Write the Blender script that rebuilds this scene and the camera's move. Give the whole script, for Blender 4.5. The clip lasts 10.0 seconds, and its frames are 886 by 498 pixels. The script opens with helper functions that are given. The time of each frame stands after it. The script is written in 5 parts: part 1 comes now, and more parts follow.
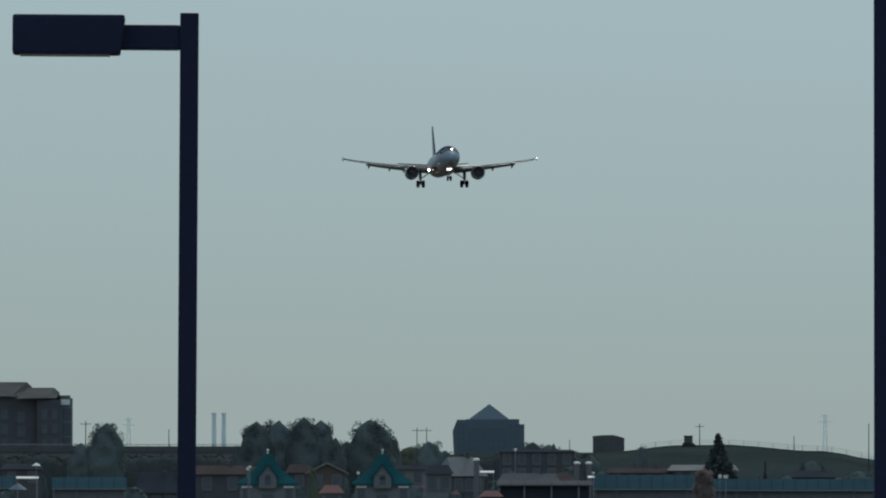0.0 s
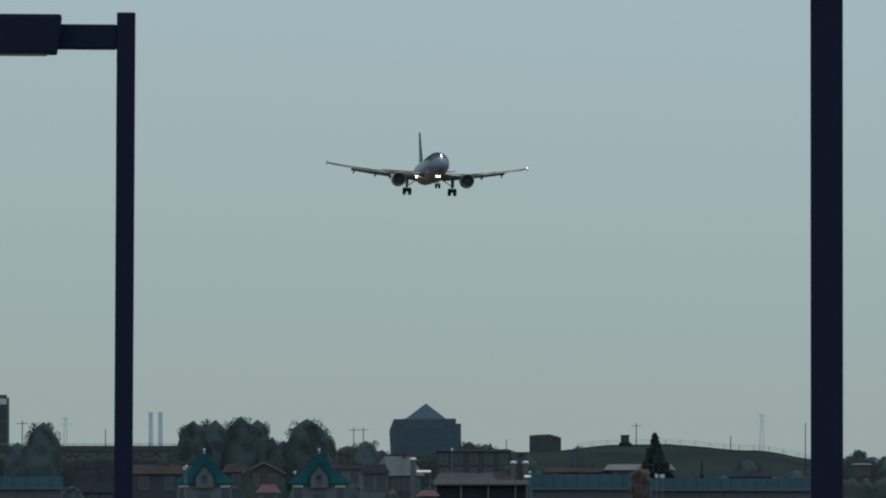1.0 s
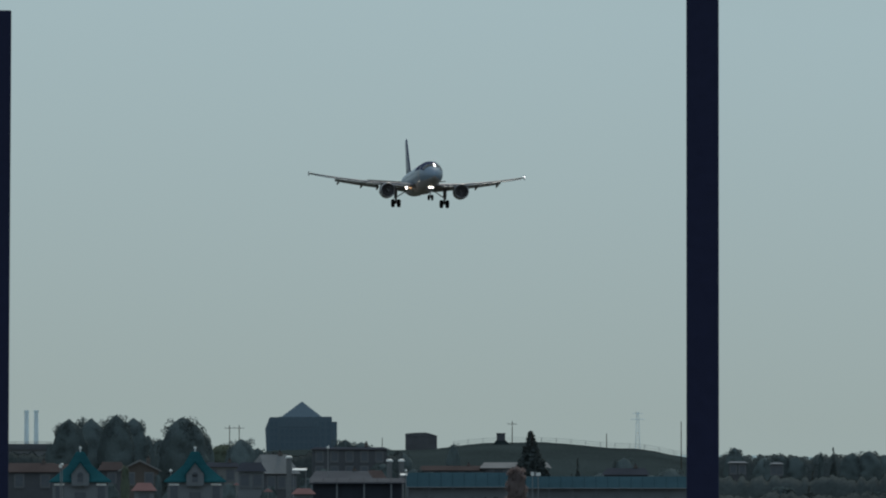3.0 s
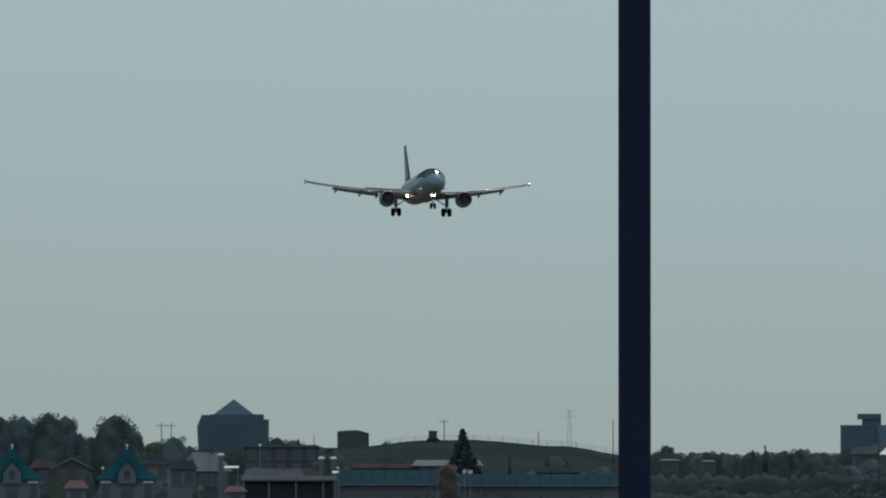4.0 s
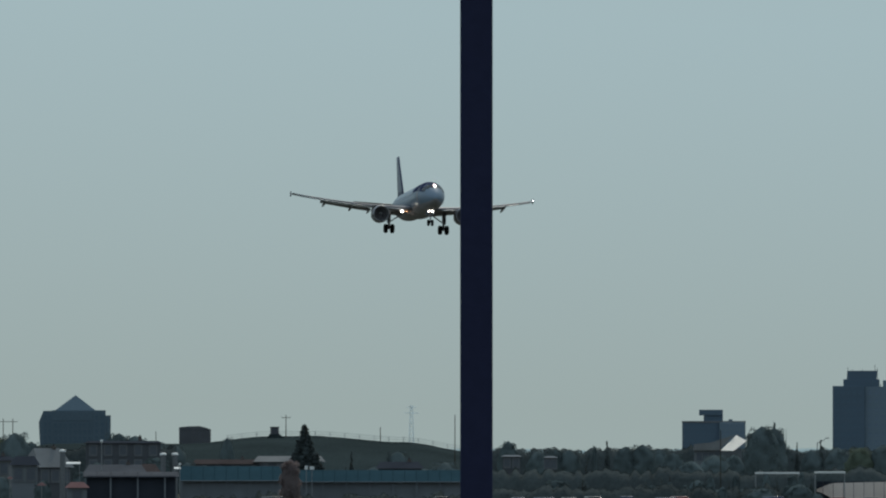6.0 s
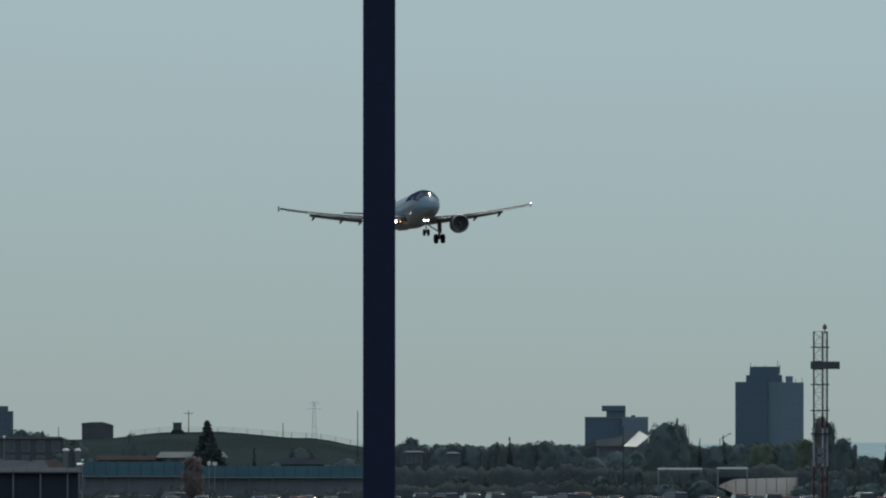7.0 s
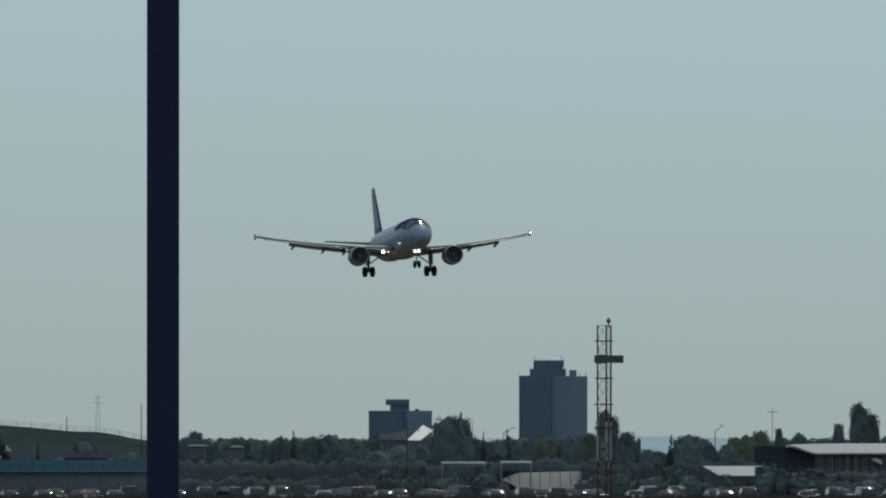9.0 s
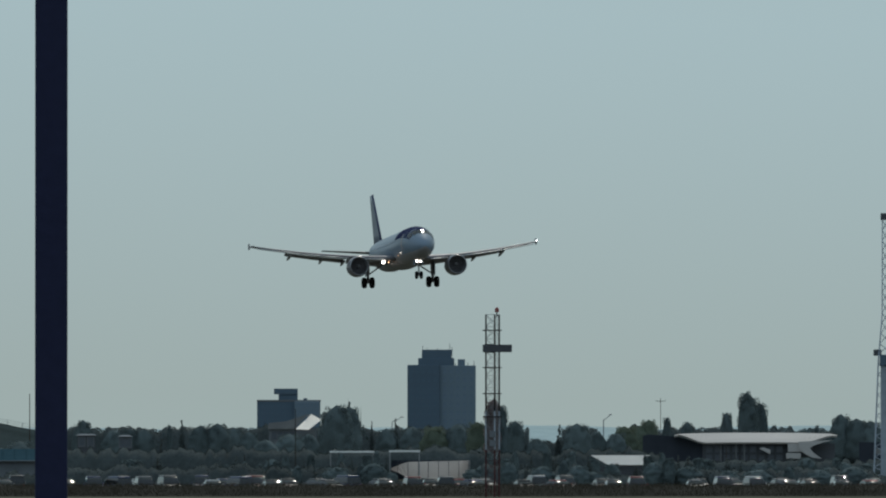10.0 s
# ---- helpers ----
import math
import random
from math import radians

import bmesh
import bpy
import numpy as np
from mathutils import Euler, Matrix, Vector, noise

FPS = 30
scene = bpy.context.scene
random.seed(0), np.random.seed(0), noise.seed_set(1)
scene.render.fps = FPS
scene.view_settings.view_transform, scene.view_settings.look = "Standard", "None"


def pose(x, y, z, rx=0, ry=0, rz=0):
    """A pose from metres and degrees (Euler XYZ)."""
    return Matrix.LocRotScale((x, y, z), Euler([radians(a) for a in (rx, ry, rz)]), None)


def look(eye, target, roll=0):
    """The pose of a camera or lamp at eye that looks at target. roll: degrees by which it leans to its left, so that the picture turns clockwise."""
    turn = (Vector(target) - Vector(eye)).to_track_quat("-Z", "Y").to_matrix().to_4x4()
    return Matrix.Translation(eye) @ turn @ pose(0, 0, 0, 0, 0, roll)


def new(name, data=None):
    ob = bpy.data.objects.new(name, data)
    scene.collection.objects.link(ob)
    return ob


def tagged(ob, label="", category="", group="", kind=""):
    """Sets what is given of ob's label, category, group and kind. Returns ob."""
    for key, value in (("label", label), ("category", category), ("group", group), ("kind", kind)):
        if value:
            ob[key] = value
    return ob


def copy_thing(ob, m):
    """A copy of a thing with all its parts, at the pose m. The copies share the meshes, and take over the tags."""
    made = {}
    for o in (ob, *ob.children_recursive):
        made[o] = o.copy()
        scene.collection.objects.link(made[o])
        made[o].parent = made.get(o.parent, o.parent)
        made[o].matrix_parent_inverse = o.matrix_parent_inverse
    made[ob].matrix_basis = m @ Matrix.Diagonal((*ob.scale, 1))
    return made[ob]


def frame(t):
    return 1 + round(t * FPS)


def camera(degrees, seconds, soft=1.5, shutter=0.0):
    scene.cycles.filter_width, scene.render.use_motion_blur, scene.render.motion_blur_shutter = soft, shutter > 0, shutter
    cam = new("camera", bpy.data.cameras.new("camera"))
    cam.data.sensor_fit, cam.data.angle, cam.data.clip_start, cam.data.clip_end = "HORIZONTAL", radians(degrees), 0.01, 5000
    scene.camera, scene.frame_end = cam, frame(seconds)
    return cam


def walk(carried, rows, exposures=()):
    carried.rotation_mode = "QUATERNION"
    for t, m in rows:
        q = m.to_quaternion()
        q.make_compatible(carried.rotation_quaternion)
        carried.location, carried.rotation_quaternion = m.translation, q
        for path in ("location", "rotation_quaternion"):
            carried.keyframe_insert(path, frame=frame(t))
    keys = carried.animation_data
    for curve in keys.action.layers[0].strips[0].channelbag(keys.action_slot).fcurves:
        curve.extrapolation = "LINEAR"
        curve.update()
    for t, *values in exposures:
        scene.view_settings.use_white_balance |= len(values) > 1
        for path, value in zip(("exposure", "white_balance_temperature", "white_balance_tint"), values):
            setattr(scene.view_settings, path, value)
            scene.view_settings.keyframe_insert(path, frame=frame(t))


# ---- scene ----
# A still tripod camera with a long lens pans after an airliner on its approach.
# Bearings b and elevations e are in units of 1/20000 radian: b to the right of the first heading, e above the eye's level.
UNIT = 1 / 20000
EYE = 6.0
cam = camera(4.4896, 10.0, soft=2.1)
PAN = [
    (0.0, 0, 380), (0.5, 51, 380), (1.0, 112, 379), (1.5, 175, 378.5), (2.0, 225, 377.5), (2.2, 246.5, 377), (3.5, 389, 374),
    (4.0, 452, 371.5), (4.5, 513, 370.5), (5.0, 587, 368), (5.5, 666.5, 366), (6.8, 858.5, 359), (7.0, 904, 357), (7.5, 1009, 355.5),
    (8.0, 1099, 353.5), (8.5, 1193, 350.5), (9.0, 1286.5, 346), (9.5, 1389, 339), (10.0, 1484, 327),
]
walk(cam, [(t, pose(0, 0, EYE, 90 + math.degrees(e * UNIT), 0, -math.degrees(b * UNIT))) for t, b, e in PAN],
     exposures=[(0.0, -0.03), (2.2, -0.06), (4.5, -0.03), (7.5, 0.0), (9.0, 0.04), (10.0, 0.03)])

# ---- light ----
SUN_UP, SUN_SIDE = 42.0, 12.0  # degrees above the horizon, degrees to the right of the first heading
world = bpy.data.worlds.new("world")
scene.world = world
world.use_nodes = True
wn, wl = world.node_tree.nodes, world.node_tree.links
sky = wn.new("ShaderNodeTexSky")
sky.sky_type, sky.sun_disc = "NISHITA", False
sky.sun_elevation, sky.sun_rotation = radians(SUN_UP), radians(SUN_SIDE)
sky.air_density, sky.dust_density, sky.ozone_density = 1.0, 3.0, 2.0
# summer haze: where the dusty sky dims towards the horizon the veil turns greyer and greener
dim, depth, veil = wn.new("ShaderNodeRGBToBW"), wn.new("ShaderNodeMapRange"), wn.new("ShaderNodeMix")
depth.inputs["From Min"].default_value, depth.inputs["From Max"].default_value = 3.7, 7.6
veil.data_type = "RGBA"
veil.inputs["A"].default_value = (3.29, 4.04, 3.98, 1)
veil.inputs["B"].default_value = (3.67, 4.83, 5.12, 1)
wl.new(sky.outputs["Color"], dim.inputs["Color"])
wl.new(dim.outputs["Val"], depth.inputs["Value"])
wl.new(depth.outputs["Result"], veil.inputs["Factor"])
# above the haze, away from the sun, the sky clears to blue
split, tint, clear, upper = wn.new("ShaderNodeSeparateColor"), wn.new("ShaderNodeMath"), wn.new("ShaderNodeMapRange"), wn.new("ShaderNodeMix")
tint.operation = "DIVIDE"
clear.inputs["From Min"].default_value, clear.inputs["From Max"].default_value = 1.05, 1.8
upper.data_type = "RGBA"
upper.inputs["B"].default_value = (3.85, 5.15, 6.2, 1)
wl.new(sky.outputs["Color"], split.inputs["Color"])
wl.new(split.outputs["Blue"], tint.inputs[0])
wl.new(split.outputs["Red"], tint.inputs[1])
wl.new(tint.outputs[0], clear.inputs["Value"])
wl.new(clear.outputs["Result"], upper.inputs["Factor"])
wl.new(veil.outputs["Result"], upper.inputs["A"])
wl.new(upper.outputs["Result"], wn["Background"].inputs["Color"])
wn["Background"].inputs["Strength"].default_value = 0.1
sun = new("sun", bpy.data.lights.new("sun", "SUN"))
sun.data.energy, sun.data.angle, sun.data.color = 1.6, radians(0.55), (1.0, 0.94, 0.84)
a, h = radians(SUN_SIDE), radians(SUN_UP)
sun.matrix_world = look((60 * math.sin(a) * math.cos(h), 60 * math.cos(a) * math.cos(h), 60 * math.sin(h)), (0, 0, 0))


# ---- materials ----
def surface(name, colour, rough=0.7, metal=0.0, vary=0.25, grain=1.0, stain=0.08, bump=0.15, shift=0.0, coat=0.0, thin=0.0):
    """A worn surface: fine grain, broad stains, relief; grain is the size of the fine pattern per metre."""
    mat = bpy.data.materials.new(name)
    mat.use_nodes = True
    n, l = mat.node_tree.nodes, mat.node_tree.links
    bsdf = n["Principled BSDF"]
    at = n.new("ShaderNodeTexCoord")
    fine, broad = n.new("ShaderNodeTexNoise"), n.new("ShaderNodeTexNoise")
    fine.inputs["Scale"].default_value, fine.inputs["Detail"].default_value = 6 * grain, 5
    broad.inputs["Scale"].default_value, broad.inputs["Detail"].default_value = stain, 4
    both = n.new("ShaderNodeMath")
    both.operation = "MULTIPLY_ADD"
    both.inputs[1].default_value = 0.5
    half = n.new("ShaderNodeMath")
    half.operation = "MULTIPLY"
    half.inputs[1].default_value = 0.5
    for tex in (fine, broad):
        l.new(at.outputs["Object"], tex.inputs["Vector"])
    l.new(broad.outputs["Fac"], half.inputs[0])
    l.new(fine.outputs["Fac"], both.inputs[0])
    l.new(half.outputs[0], both.inputs[2])
    ramp = n.new("ShaderNodeValToRGB")
    lo = [c * (1 - vary) for c in colour]
    hi = [min(1, c * (1 + vary)) for c in colour]
    ramp.color_ramp.elements[0].position, ramp.color_ramp.elements[1].position = 0.3, 0.7
    ramp.color_ramp.elements[0].color, ramp.color_ramp.elements[1].color = (*lo, 1), (*hi, 1)
    l.new(both.outputs[0], ramp.inputs["Fac"])
    out = ramp.outputs["Color"]
    if shift:
        info, hsv, ran = n.new("ShaderNodeObjectInfo"), n.new("ShaderNodeHueSaturation"), n.new("ShaderNodeMapRange")
        ran.inputs["To Min"].default_value, ran.inputs["To Max"].default_value = 1 - shift, 1 + shift
        l.new(info.outputs["Random"], ran.inputs["Value"])
        l.new(ran.outputs["Result"], hsv.inputs["Value"])
        l.new(out, hsv.inputs["Color"])
        out = hsv.outputs["Color"]
    l.new(out, bsdf.inputs["Base Color"])
    bsdf.inputs["Roughness"].default_value, bsdf.inputs["Metallic"].default_value = rough, metal
    bsdf.inputs["Coat Weight"].default_value = coat
    if rough >= 0.6:
        bsdf.inputs["Specular IOR Level"].default_value = 0.15 if rough < 0.85 else 0.0
    if thin:
        lit, blend = n.new("ShaderNodeBsdfTranslucent"), n.new("ShaderNodeMixShader")
        blend.inputs[0].default_value = thin
        l.new(out, lit.inputs["Color"])
        l.new(bsdf.outputs[0], blend.inputs[1])
        l.new(lit.outputs[0], blend.inputs[2])
        l.new(blend.outputs[0], n["Material Output"].inputs["Surface"])
    rel = n.new("ShaderNodeBump")
    rel.inputs["Strength"].default_value, rel.inputs["Distance"].default_value = bump, 0.03
    l.new(fine.outputs["Fac"], rel.inputs["Height"])
    l.new(rel.outputs["Normal"], bsdf.inputs["Normal"])
    return mat


def glow(name, colour, power):
    mat = bpy.data.materials.new(name)
    mat.use_nodes = True
    bsdf = mat.node_tree.nodes["Principled BSDF"]
    bsdf.inputs["Base Color"].default_value = (*colour, 1)
    bsdf.inputs["Emission Color"].default_value = (*colour, 1)
    bsdf.inputs["Emission Strength"].default_value = power
    return mat


POLE = surface("dark bronze paint", (0.017, 0.020, 0.050), 0.7, 0.0, 0.12, 3, 0.8)
LENS = surface("lamp glass", (0.25, 0.25, 0.24), 0.2)
GRASS = surface("dry grass", (0.095, 0.093, 0.072), 0.95, 0, 0.5, 0.2, 0.02, 0.6)
BANK = surface("rough bank grass", (0.036, 0.034, 0.03), 0.95, 0, 0.5, 0.4, 0.1, 0.6)
STRAW = surface("dry grass blades", (0.045, 0.042, 0.034), 0.95, 0, 0.4, 0.3, 0.05, 0.1, 0, 0, 0.3)
HILL = surface("mown hill grass", (0.034, 0.045, 0.046), 0.95, 0, 0.4, 0.4, 0.05, 0.5)
ASPHALT = surface("asphalt", (0.05, 0.05, 0.052), 0.85, 0, 0.25, 2, 0.05)
# far stacks and pylons: aerial haze painted into the base colour
FAR = surface("pale haze-painted concrete", (0.7, 0.8, 0.83), 1.0, 0, 0.2, 0.02, 0.004, 0)
# pale blue here is painted haze over dark woods
RIDGE = surface("wooded ridge in haze colour", (0.32, 0.40, 0.41), 1.0, 0, 0.15, 0.02, 0.004, 0)
# leaf and scrub colours lean blue-grey: distance haze is put into them
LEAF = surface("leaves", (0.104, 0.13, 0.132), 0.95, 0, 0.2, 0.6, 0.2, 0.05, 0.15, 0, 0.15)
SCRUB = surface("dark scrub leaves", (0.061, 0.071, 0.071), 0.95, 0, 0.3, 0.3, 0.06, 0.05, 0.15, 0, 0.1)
NEEDLE = surface("conifer needles", (0.1, 0.12, 0.12), 0.95, 0, 0.3, 0.6, 0.2, 0.1, 0.2, 0, 0.3)
COPPER = surface("reddish brown leaves", (0.22, 0.178, 0.172), 0.95, 0, 0.2, 0.6, 0.2, 0.05, 0.1, 0, 0.5)
MAST_DARK = surface("weathered near-black mast paint", (0.022, 0.018, 0.018), 0.7, 0, 0.3, 3, 0.8)
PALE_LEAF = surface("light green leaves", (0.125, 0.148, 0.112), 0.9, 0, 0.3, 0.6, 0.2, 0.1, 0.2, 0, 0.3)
BARK = surface("bark", (0.05, 0.038, 0.028), 0.9, 0, 0.4, 2, 0.6, 0.5)
TEAL = surface("teal roof tiles", (0.02, 0.082, 0.094), 0.9, 0, 0.3, 1.5, 0.3, 0.3)
TEAL_LONG = surface("faded teal sheet roof", (0.027, 0.056, 0.072), 0.9, 0, 0.25, 0.8, 0.15, 0.2)
RUST = surface("red-brown shingles", (0.068, 0.055, 0.054), 0.9, 0, 0.3, 2, 0.3, 0.3)
SLATE = surface("grey shingles", (0.19, 0.19, 0.19), 0.85, 0, 0.3, 2, 0.3, 0.3)
DARKROOF = surface("near-black roof felt", (0.04, 0.045, 0.056), 0.9, 0, 0.3, 2, 0.3, 0.3)
# stucco and brown siding carry a blue-grey airlight tint in their colour
STUCCO = surface("greyish stucco", (0.16, 0.172, 0.185), 0.9, 0, 0.2, 2, 0.2, 0.2)
TAN = surface("tan brick", (0.115, 0.098, 0.09), 0.9, 0, 0.25, 2, 0.3, 0.3)
BROWN = surface("brown siding", (0.088, 0.091, 0.1), 0.9, 0, 0.25, 2, 0.3, 0.3)
WHITE = surface("white paint", (0.7, 0.7, 0.68), 0.6, 0, 0.12, 1, 0.3, 0.1)
SHEET = surface("pale glossy roof sheet", (0.75, 0.74, 0.7), 0.42, 0, 0.1, 1, 0.3, 0.05)
PALE_WALL = surface("pale sandstone panels", (0.44, 0.415, 0.395), 0.85, 0, 0.15, 1, 0.1, 0.2)
CONCRETE = surface("weathered concrete", (0.15, 0.155, 0.16), 0.9, 0, 0.2, 1, 0.1, 0.3)
# far towers' haze blue is put into this cladding colour
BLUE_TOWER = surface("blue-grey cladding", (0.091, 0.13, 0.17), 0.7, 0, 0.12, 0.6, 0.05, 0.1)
# lighter cladding and glass paint brighter right-hand faces on the far towers
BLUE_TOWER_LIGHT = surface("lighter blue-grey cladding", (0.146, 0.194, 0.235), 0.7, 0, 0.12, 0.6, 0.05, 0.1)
PALE_FRAME = surface("pale window trim", (0.13, 0.138, 0.146), 0.8, 0, 0.15, 2, 0.5, 0.1)
PYRAMID = surface("dark blue-green curtain wall", (0.098, 0.134, 0.163), 0.9, 0, 0.15, 0.4, 0.05, 0.1)
PYRAMID_GLASS = surface("dark blue-green glass", (0.088, 0.124, 0.154), 0.9, 0, 0.15, 0.3, 0.2, 0.02)
# pane colour kept near the cladding's, painting in the haze that hides windows
FAR_GLASS = surface("haze-tinted far glass", (0.088, 0.13, 0.172), 0.6, 0, 0.15, 0.3, 0.2, 0.02)
FAR_GLASS_LIGHT = surface("far glass painted sky-lit", (0.138, 0.186, 0.235), 0.6, 0, 0.15, 0.3, 0.2, 0.02)
PALE_STEEL = surface("pale painted steel", (0.33, 0.37, 0.42), 0.6, 0, 0.2, 3, 0.8)
GLASS = surface("dark window glass", (0.07, 0.08, 0.097), 0.3, 0, 0.2, 0.3, 0.2, 0.02)
STEEL = surface("galvanised steel", (0.22, 0.23, 0.24), 0.5, 0.7, 0.2, 3, 0.8)
RED = surface("red mast paint", (0.075, 0.027, 0.027), 0.7, 0, 0.3, 3, 0.8)
RED_BRIGHT = surface("red beacon glass", (0.26, 0.05, 0.045), 0.3)
AWNING = surface("red canvas", (0.17, 0.1, 0.098), 0.9, 0, 0.2, 2, 0.5)


# ---- tools for building ----
def site(b, d, z=0.0):
    """The place on bearing b at the distance d."""
    return Vector((d * math.sin(b * UNIT), d * math.cos(b * UNIT), z))


def lift(e, d):
    """The height over the ground that elevation e reaches at the distance d."""
    return EYE + e * UNIT * d


def facing(b, d, z=0.0, turn=0.0):
    """A pose on bearing b whose own y axis points away from the eye."""
    p = site(b, d, z)
    return pose(p.x, p.y, p.z, 0, 0, turn - math.degrees(b * UNIT))


def mesh(name, bm, mats, smooth=False):
    me = bpy.data.meshes.new(name)
    bm.to_mesh(me)
    bm.free()
    for m in mats if isinstance(mats, (list, tuple)) else [mats]:
        me.materials.append(m)
    if smooth:
        me.polygons.foreach_set("use_smooth", [True] * len(me.polygons))
    return me


def thing(name, m, label, category, group="", kind=""):
    ob = new(name)
    ob.empty_display_size = 0.2
    ob.matrix_basis = m
    return tagged(ob, label, category, group, kind)


def part(name, bm, material, parent, label="", smooth=False):
    """Links a bmesh as one mesh object under a thing or part."""
    ob = new(name, mesh(name, bm, material, smooth))
    ob.parent = parent
    return tagged(ob, label)


def solo(name, bm, material, m, label, category, group="", kind="", smooth=False):
    ob = new(name, mesh(name, bm, material, smooth))
    ob.matrix_basis = m
    return tagged(ob, label, category, group, kind)


def box(bm, x0, x1, y0, y1, z0, z1, bevel=0.0, mat=0):
    """Adds a box between the given limits, with bevelled edges."""
    got = bmesh.ops.create_cube(bm, size=1.0)["verts"]
    bmesh.ops.transform(bm, matrix=Matrix.LocRotScale(((x0 + x1) / 2, (y0 + y1) / 2, (z0 + z1) / 2), None, (x1 - x0, y1 - y0, z1 - z0)), verts=got)
    faces = {f for v in got for f in v.link_faces}
    for f in faces:
        f.material_index = mat
    if bevel:
        edges = list({e for v in got for e in v.link_edges})
        bmesh.ops.bevel(bm, geom=edges, offset=bevel, segments=2, affect="EDGES", profile=0.7)
    return bm


def bar(bm, a, b, r0, r1=None, sides=8):
    """Adds a round bar from a to b that tapers from r0 to r1."""
    a, b = Vector(a), Vector(b)
    r1 = r0 if r1 is None else r1
    q = (b - a).to_track_quat("Z", "Y").to_matrix().to_4x4()
    got = bmesh.ops.create_cone(bm, cap_ends=True, segments=sides, radius1=r0, radius2=r1, depth=(b - a).length)["verts"]
    bmesh.ops.transform(bm, matrix=Matrix.Translation((a + b) / 2) @ q, verts=got)
    return bm


def B():
    return bmesh.new()


def prism(bm, outline, y0, y1, mat=0):
    """Adds a solid whose x-z outline runs from y0 to y1."""
    f0 = [bm.verts.new((x, y0, z)) for x, z in outline]
    f1 = [bm.verts.new((x, y1, z)) for x, z in outline]
    fs = [bm.faces.new(f0), bm.faces.new(f1[::-1])]
    for i in range(len(outline)):
        j = (i + 1) % len(outline)
        fs.append(bm.faces.new((f0[j], f0[i], f1[i], f1[j])))
    for f in fs:
        f.material_index = mat
    bmesh.ops.recalc_face_normals(bm, faces=fs)
    return bm


# ---- ground ----
def add_ground():
    bm = B()
    xs = [-6000, -900, -200, 60, 320, 900, 6000]
    ys = [-6000, -300, 500, 1000, 1300, 1700, 2600, 6000]
    grid = [[bm.verts.new((x, y, 0)) for x in xs] for y in ys]
    for j in range(len(ys) - 1):
        for i in range(len(xs) - 1):
            bm.faces.new((grid[j][i], grid[j][i + 1], grid[j + 1][i + 1], grid[j + 1][i]))
    solo("ground", bm, GRASS, Matrix(), "flat dry grass airfield that runs to the horizon", "ground", kind="structure")
    bm = B()
    box(bm, 8, 200, 1112, 1172, -0.4, 0.03)
    solo("car_park", bm, ASPHALT, Matrix(), "grey asphalt car park beside the field", "car park", kind="structure")
    bm = B()
    n = 150
    rows = []
    for y, h in ((1078, -0.1), (1087, 0.6), (1094, 0.98), (1100, 0.85), (1110, -0.1)):
        rows.append([bm.verts.new((0 + 200 * k / n, y, h + (0.12 * noise.noise((k * 0.9, y, 0)) if h > 0 else 0))) for k in range(n + 1)])
    for p, q in zip(rows, rows[1:]):
        for k in range(n):
            bm.faces.new((p[k], p[k + 1], q[k + 1], q[k]))
    solo("grass_bank", bm, BANK, Matrix(), "low bank of rough dry grass before the car park", "bank", kind="structure", smooth=True)


def ridge(name, profile, d0, d1, x0, x1, steps, rows, rough, mat, label, category, seed):
    """A long rise of ground between two distances; profile(x) gives its crest height."""
    bm = B()
    grid = []
    for j in range(rows + 1):
        w = j / rows
        line = []
        for i in range(steps + 1):
            x = x0 + (x1 - x0) * i / steps
            y = d0 + (d1 - d0) * w
            z = profile(x) * math.sin(math.pi * min(1, w * 1.0)) ** 0.6 if 0 < j < rows else -0.3
            if 0 < j < rows:
                z += rough * (noise.noise((x * 0.15, y * 0.08, seed)) + 0.5 * noise.noise((x * 0.5, y * 0.2, seed)))
            line.append(bm.verts.new((x, y, z)))
        grid.append(line)
    for j in range(rows):
        for i in range(steps):
            bm.faces.new((grid[j][i], grid[j][i + 1], grid[j + 1][i + 1], grid[j + 1][i]))
    solo(name, bm, mat, Matrix(), label, category, kind="structure", smooth=True)


def smooth01(a, b, x):
    t = max(0.0, min(1.0, (x - a) / (b - a)))
    return t * t * (3 - 2 * t)


def hill_height(x):
    """The grassy mound's crest: a long rise from the town and a slower fall towards the trees."""
    return 8.0 + 1.35 * smooth01(28, 43, x) - 1.05 * smooth01(50, 66, x) - 1.8 * smooth01(66, 79, x) - 4.5 * smooth01(78, 96, x) - 6 * smooth01(4, -12, x)


def far_height(x):
    return 9.0 + 2.2 * noise.noise((x * 0.006, 3.1, 0)) + 1.2 * noise.noise((x * 0.03, 7.7, 0))


def tall_grass(y0, y1, count, seed):
    """Dry grass blades on the bank, as one piece of stuff."""
    rng = np.random.default_rng(seed)
    x, y = rng.uniform(8, 185, count), rng.uniform(y0, y1, count)
    z = np.interp(y, (1078, 1087, 1094, 1100), (-0.1, 0.6, 0.98, 0.85)) - 0.12
    h, w = rng.uniform(0.18, 0.55, count), rng.uniform(0.02, 0.05, count)
    lean = rng.normal(0, 0.12, count)
    p = np.stack([np.stack([x - w, y, z], 1), np.stack([x + w, y, z], 1), np.stack([x + lean, y + rng.normal(0, 0.1, count), z + h], 1)], 1).reshape(-1, 3)
    me = bpy.data.meshes.new("tall_grass")
    me.from_pydata(p.tolist(), [], np.arange(count * 3).reshape(-1, 3).tolist())
    me.materials.append(STRAW)
    tagged(new("tall_grass", me), "tall dry olive grass along the bank", "grass", kind="stuff")


add_ground()
tall_grass(1079, 1098, 36000, 9)
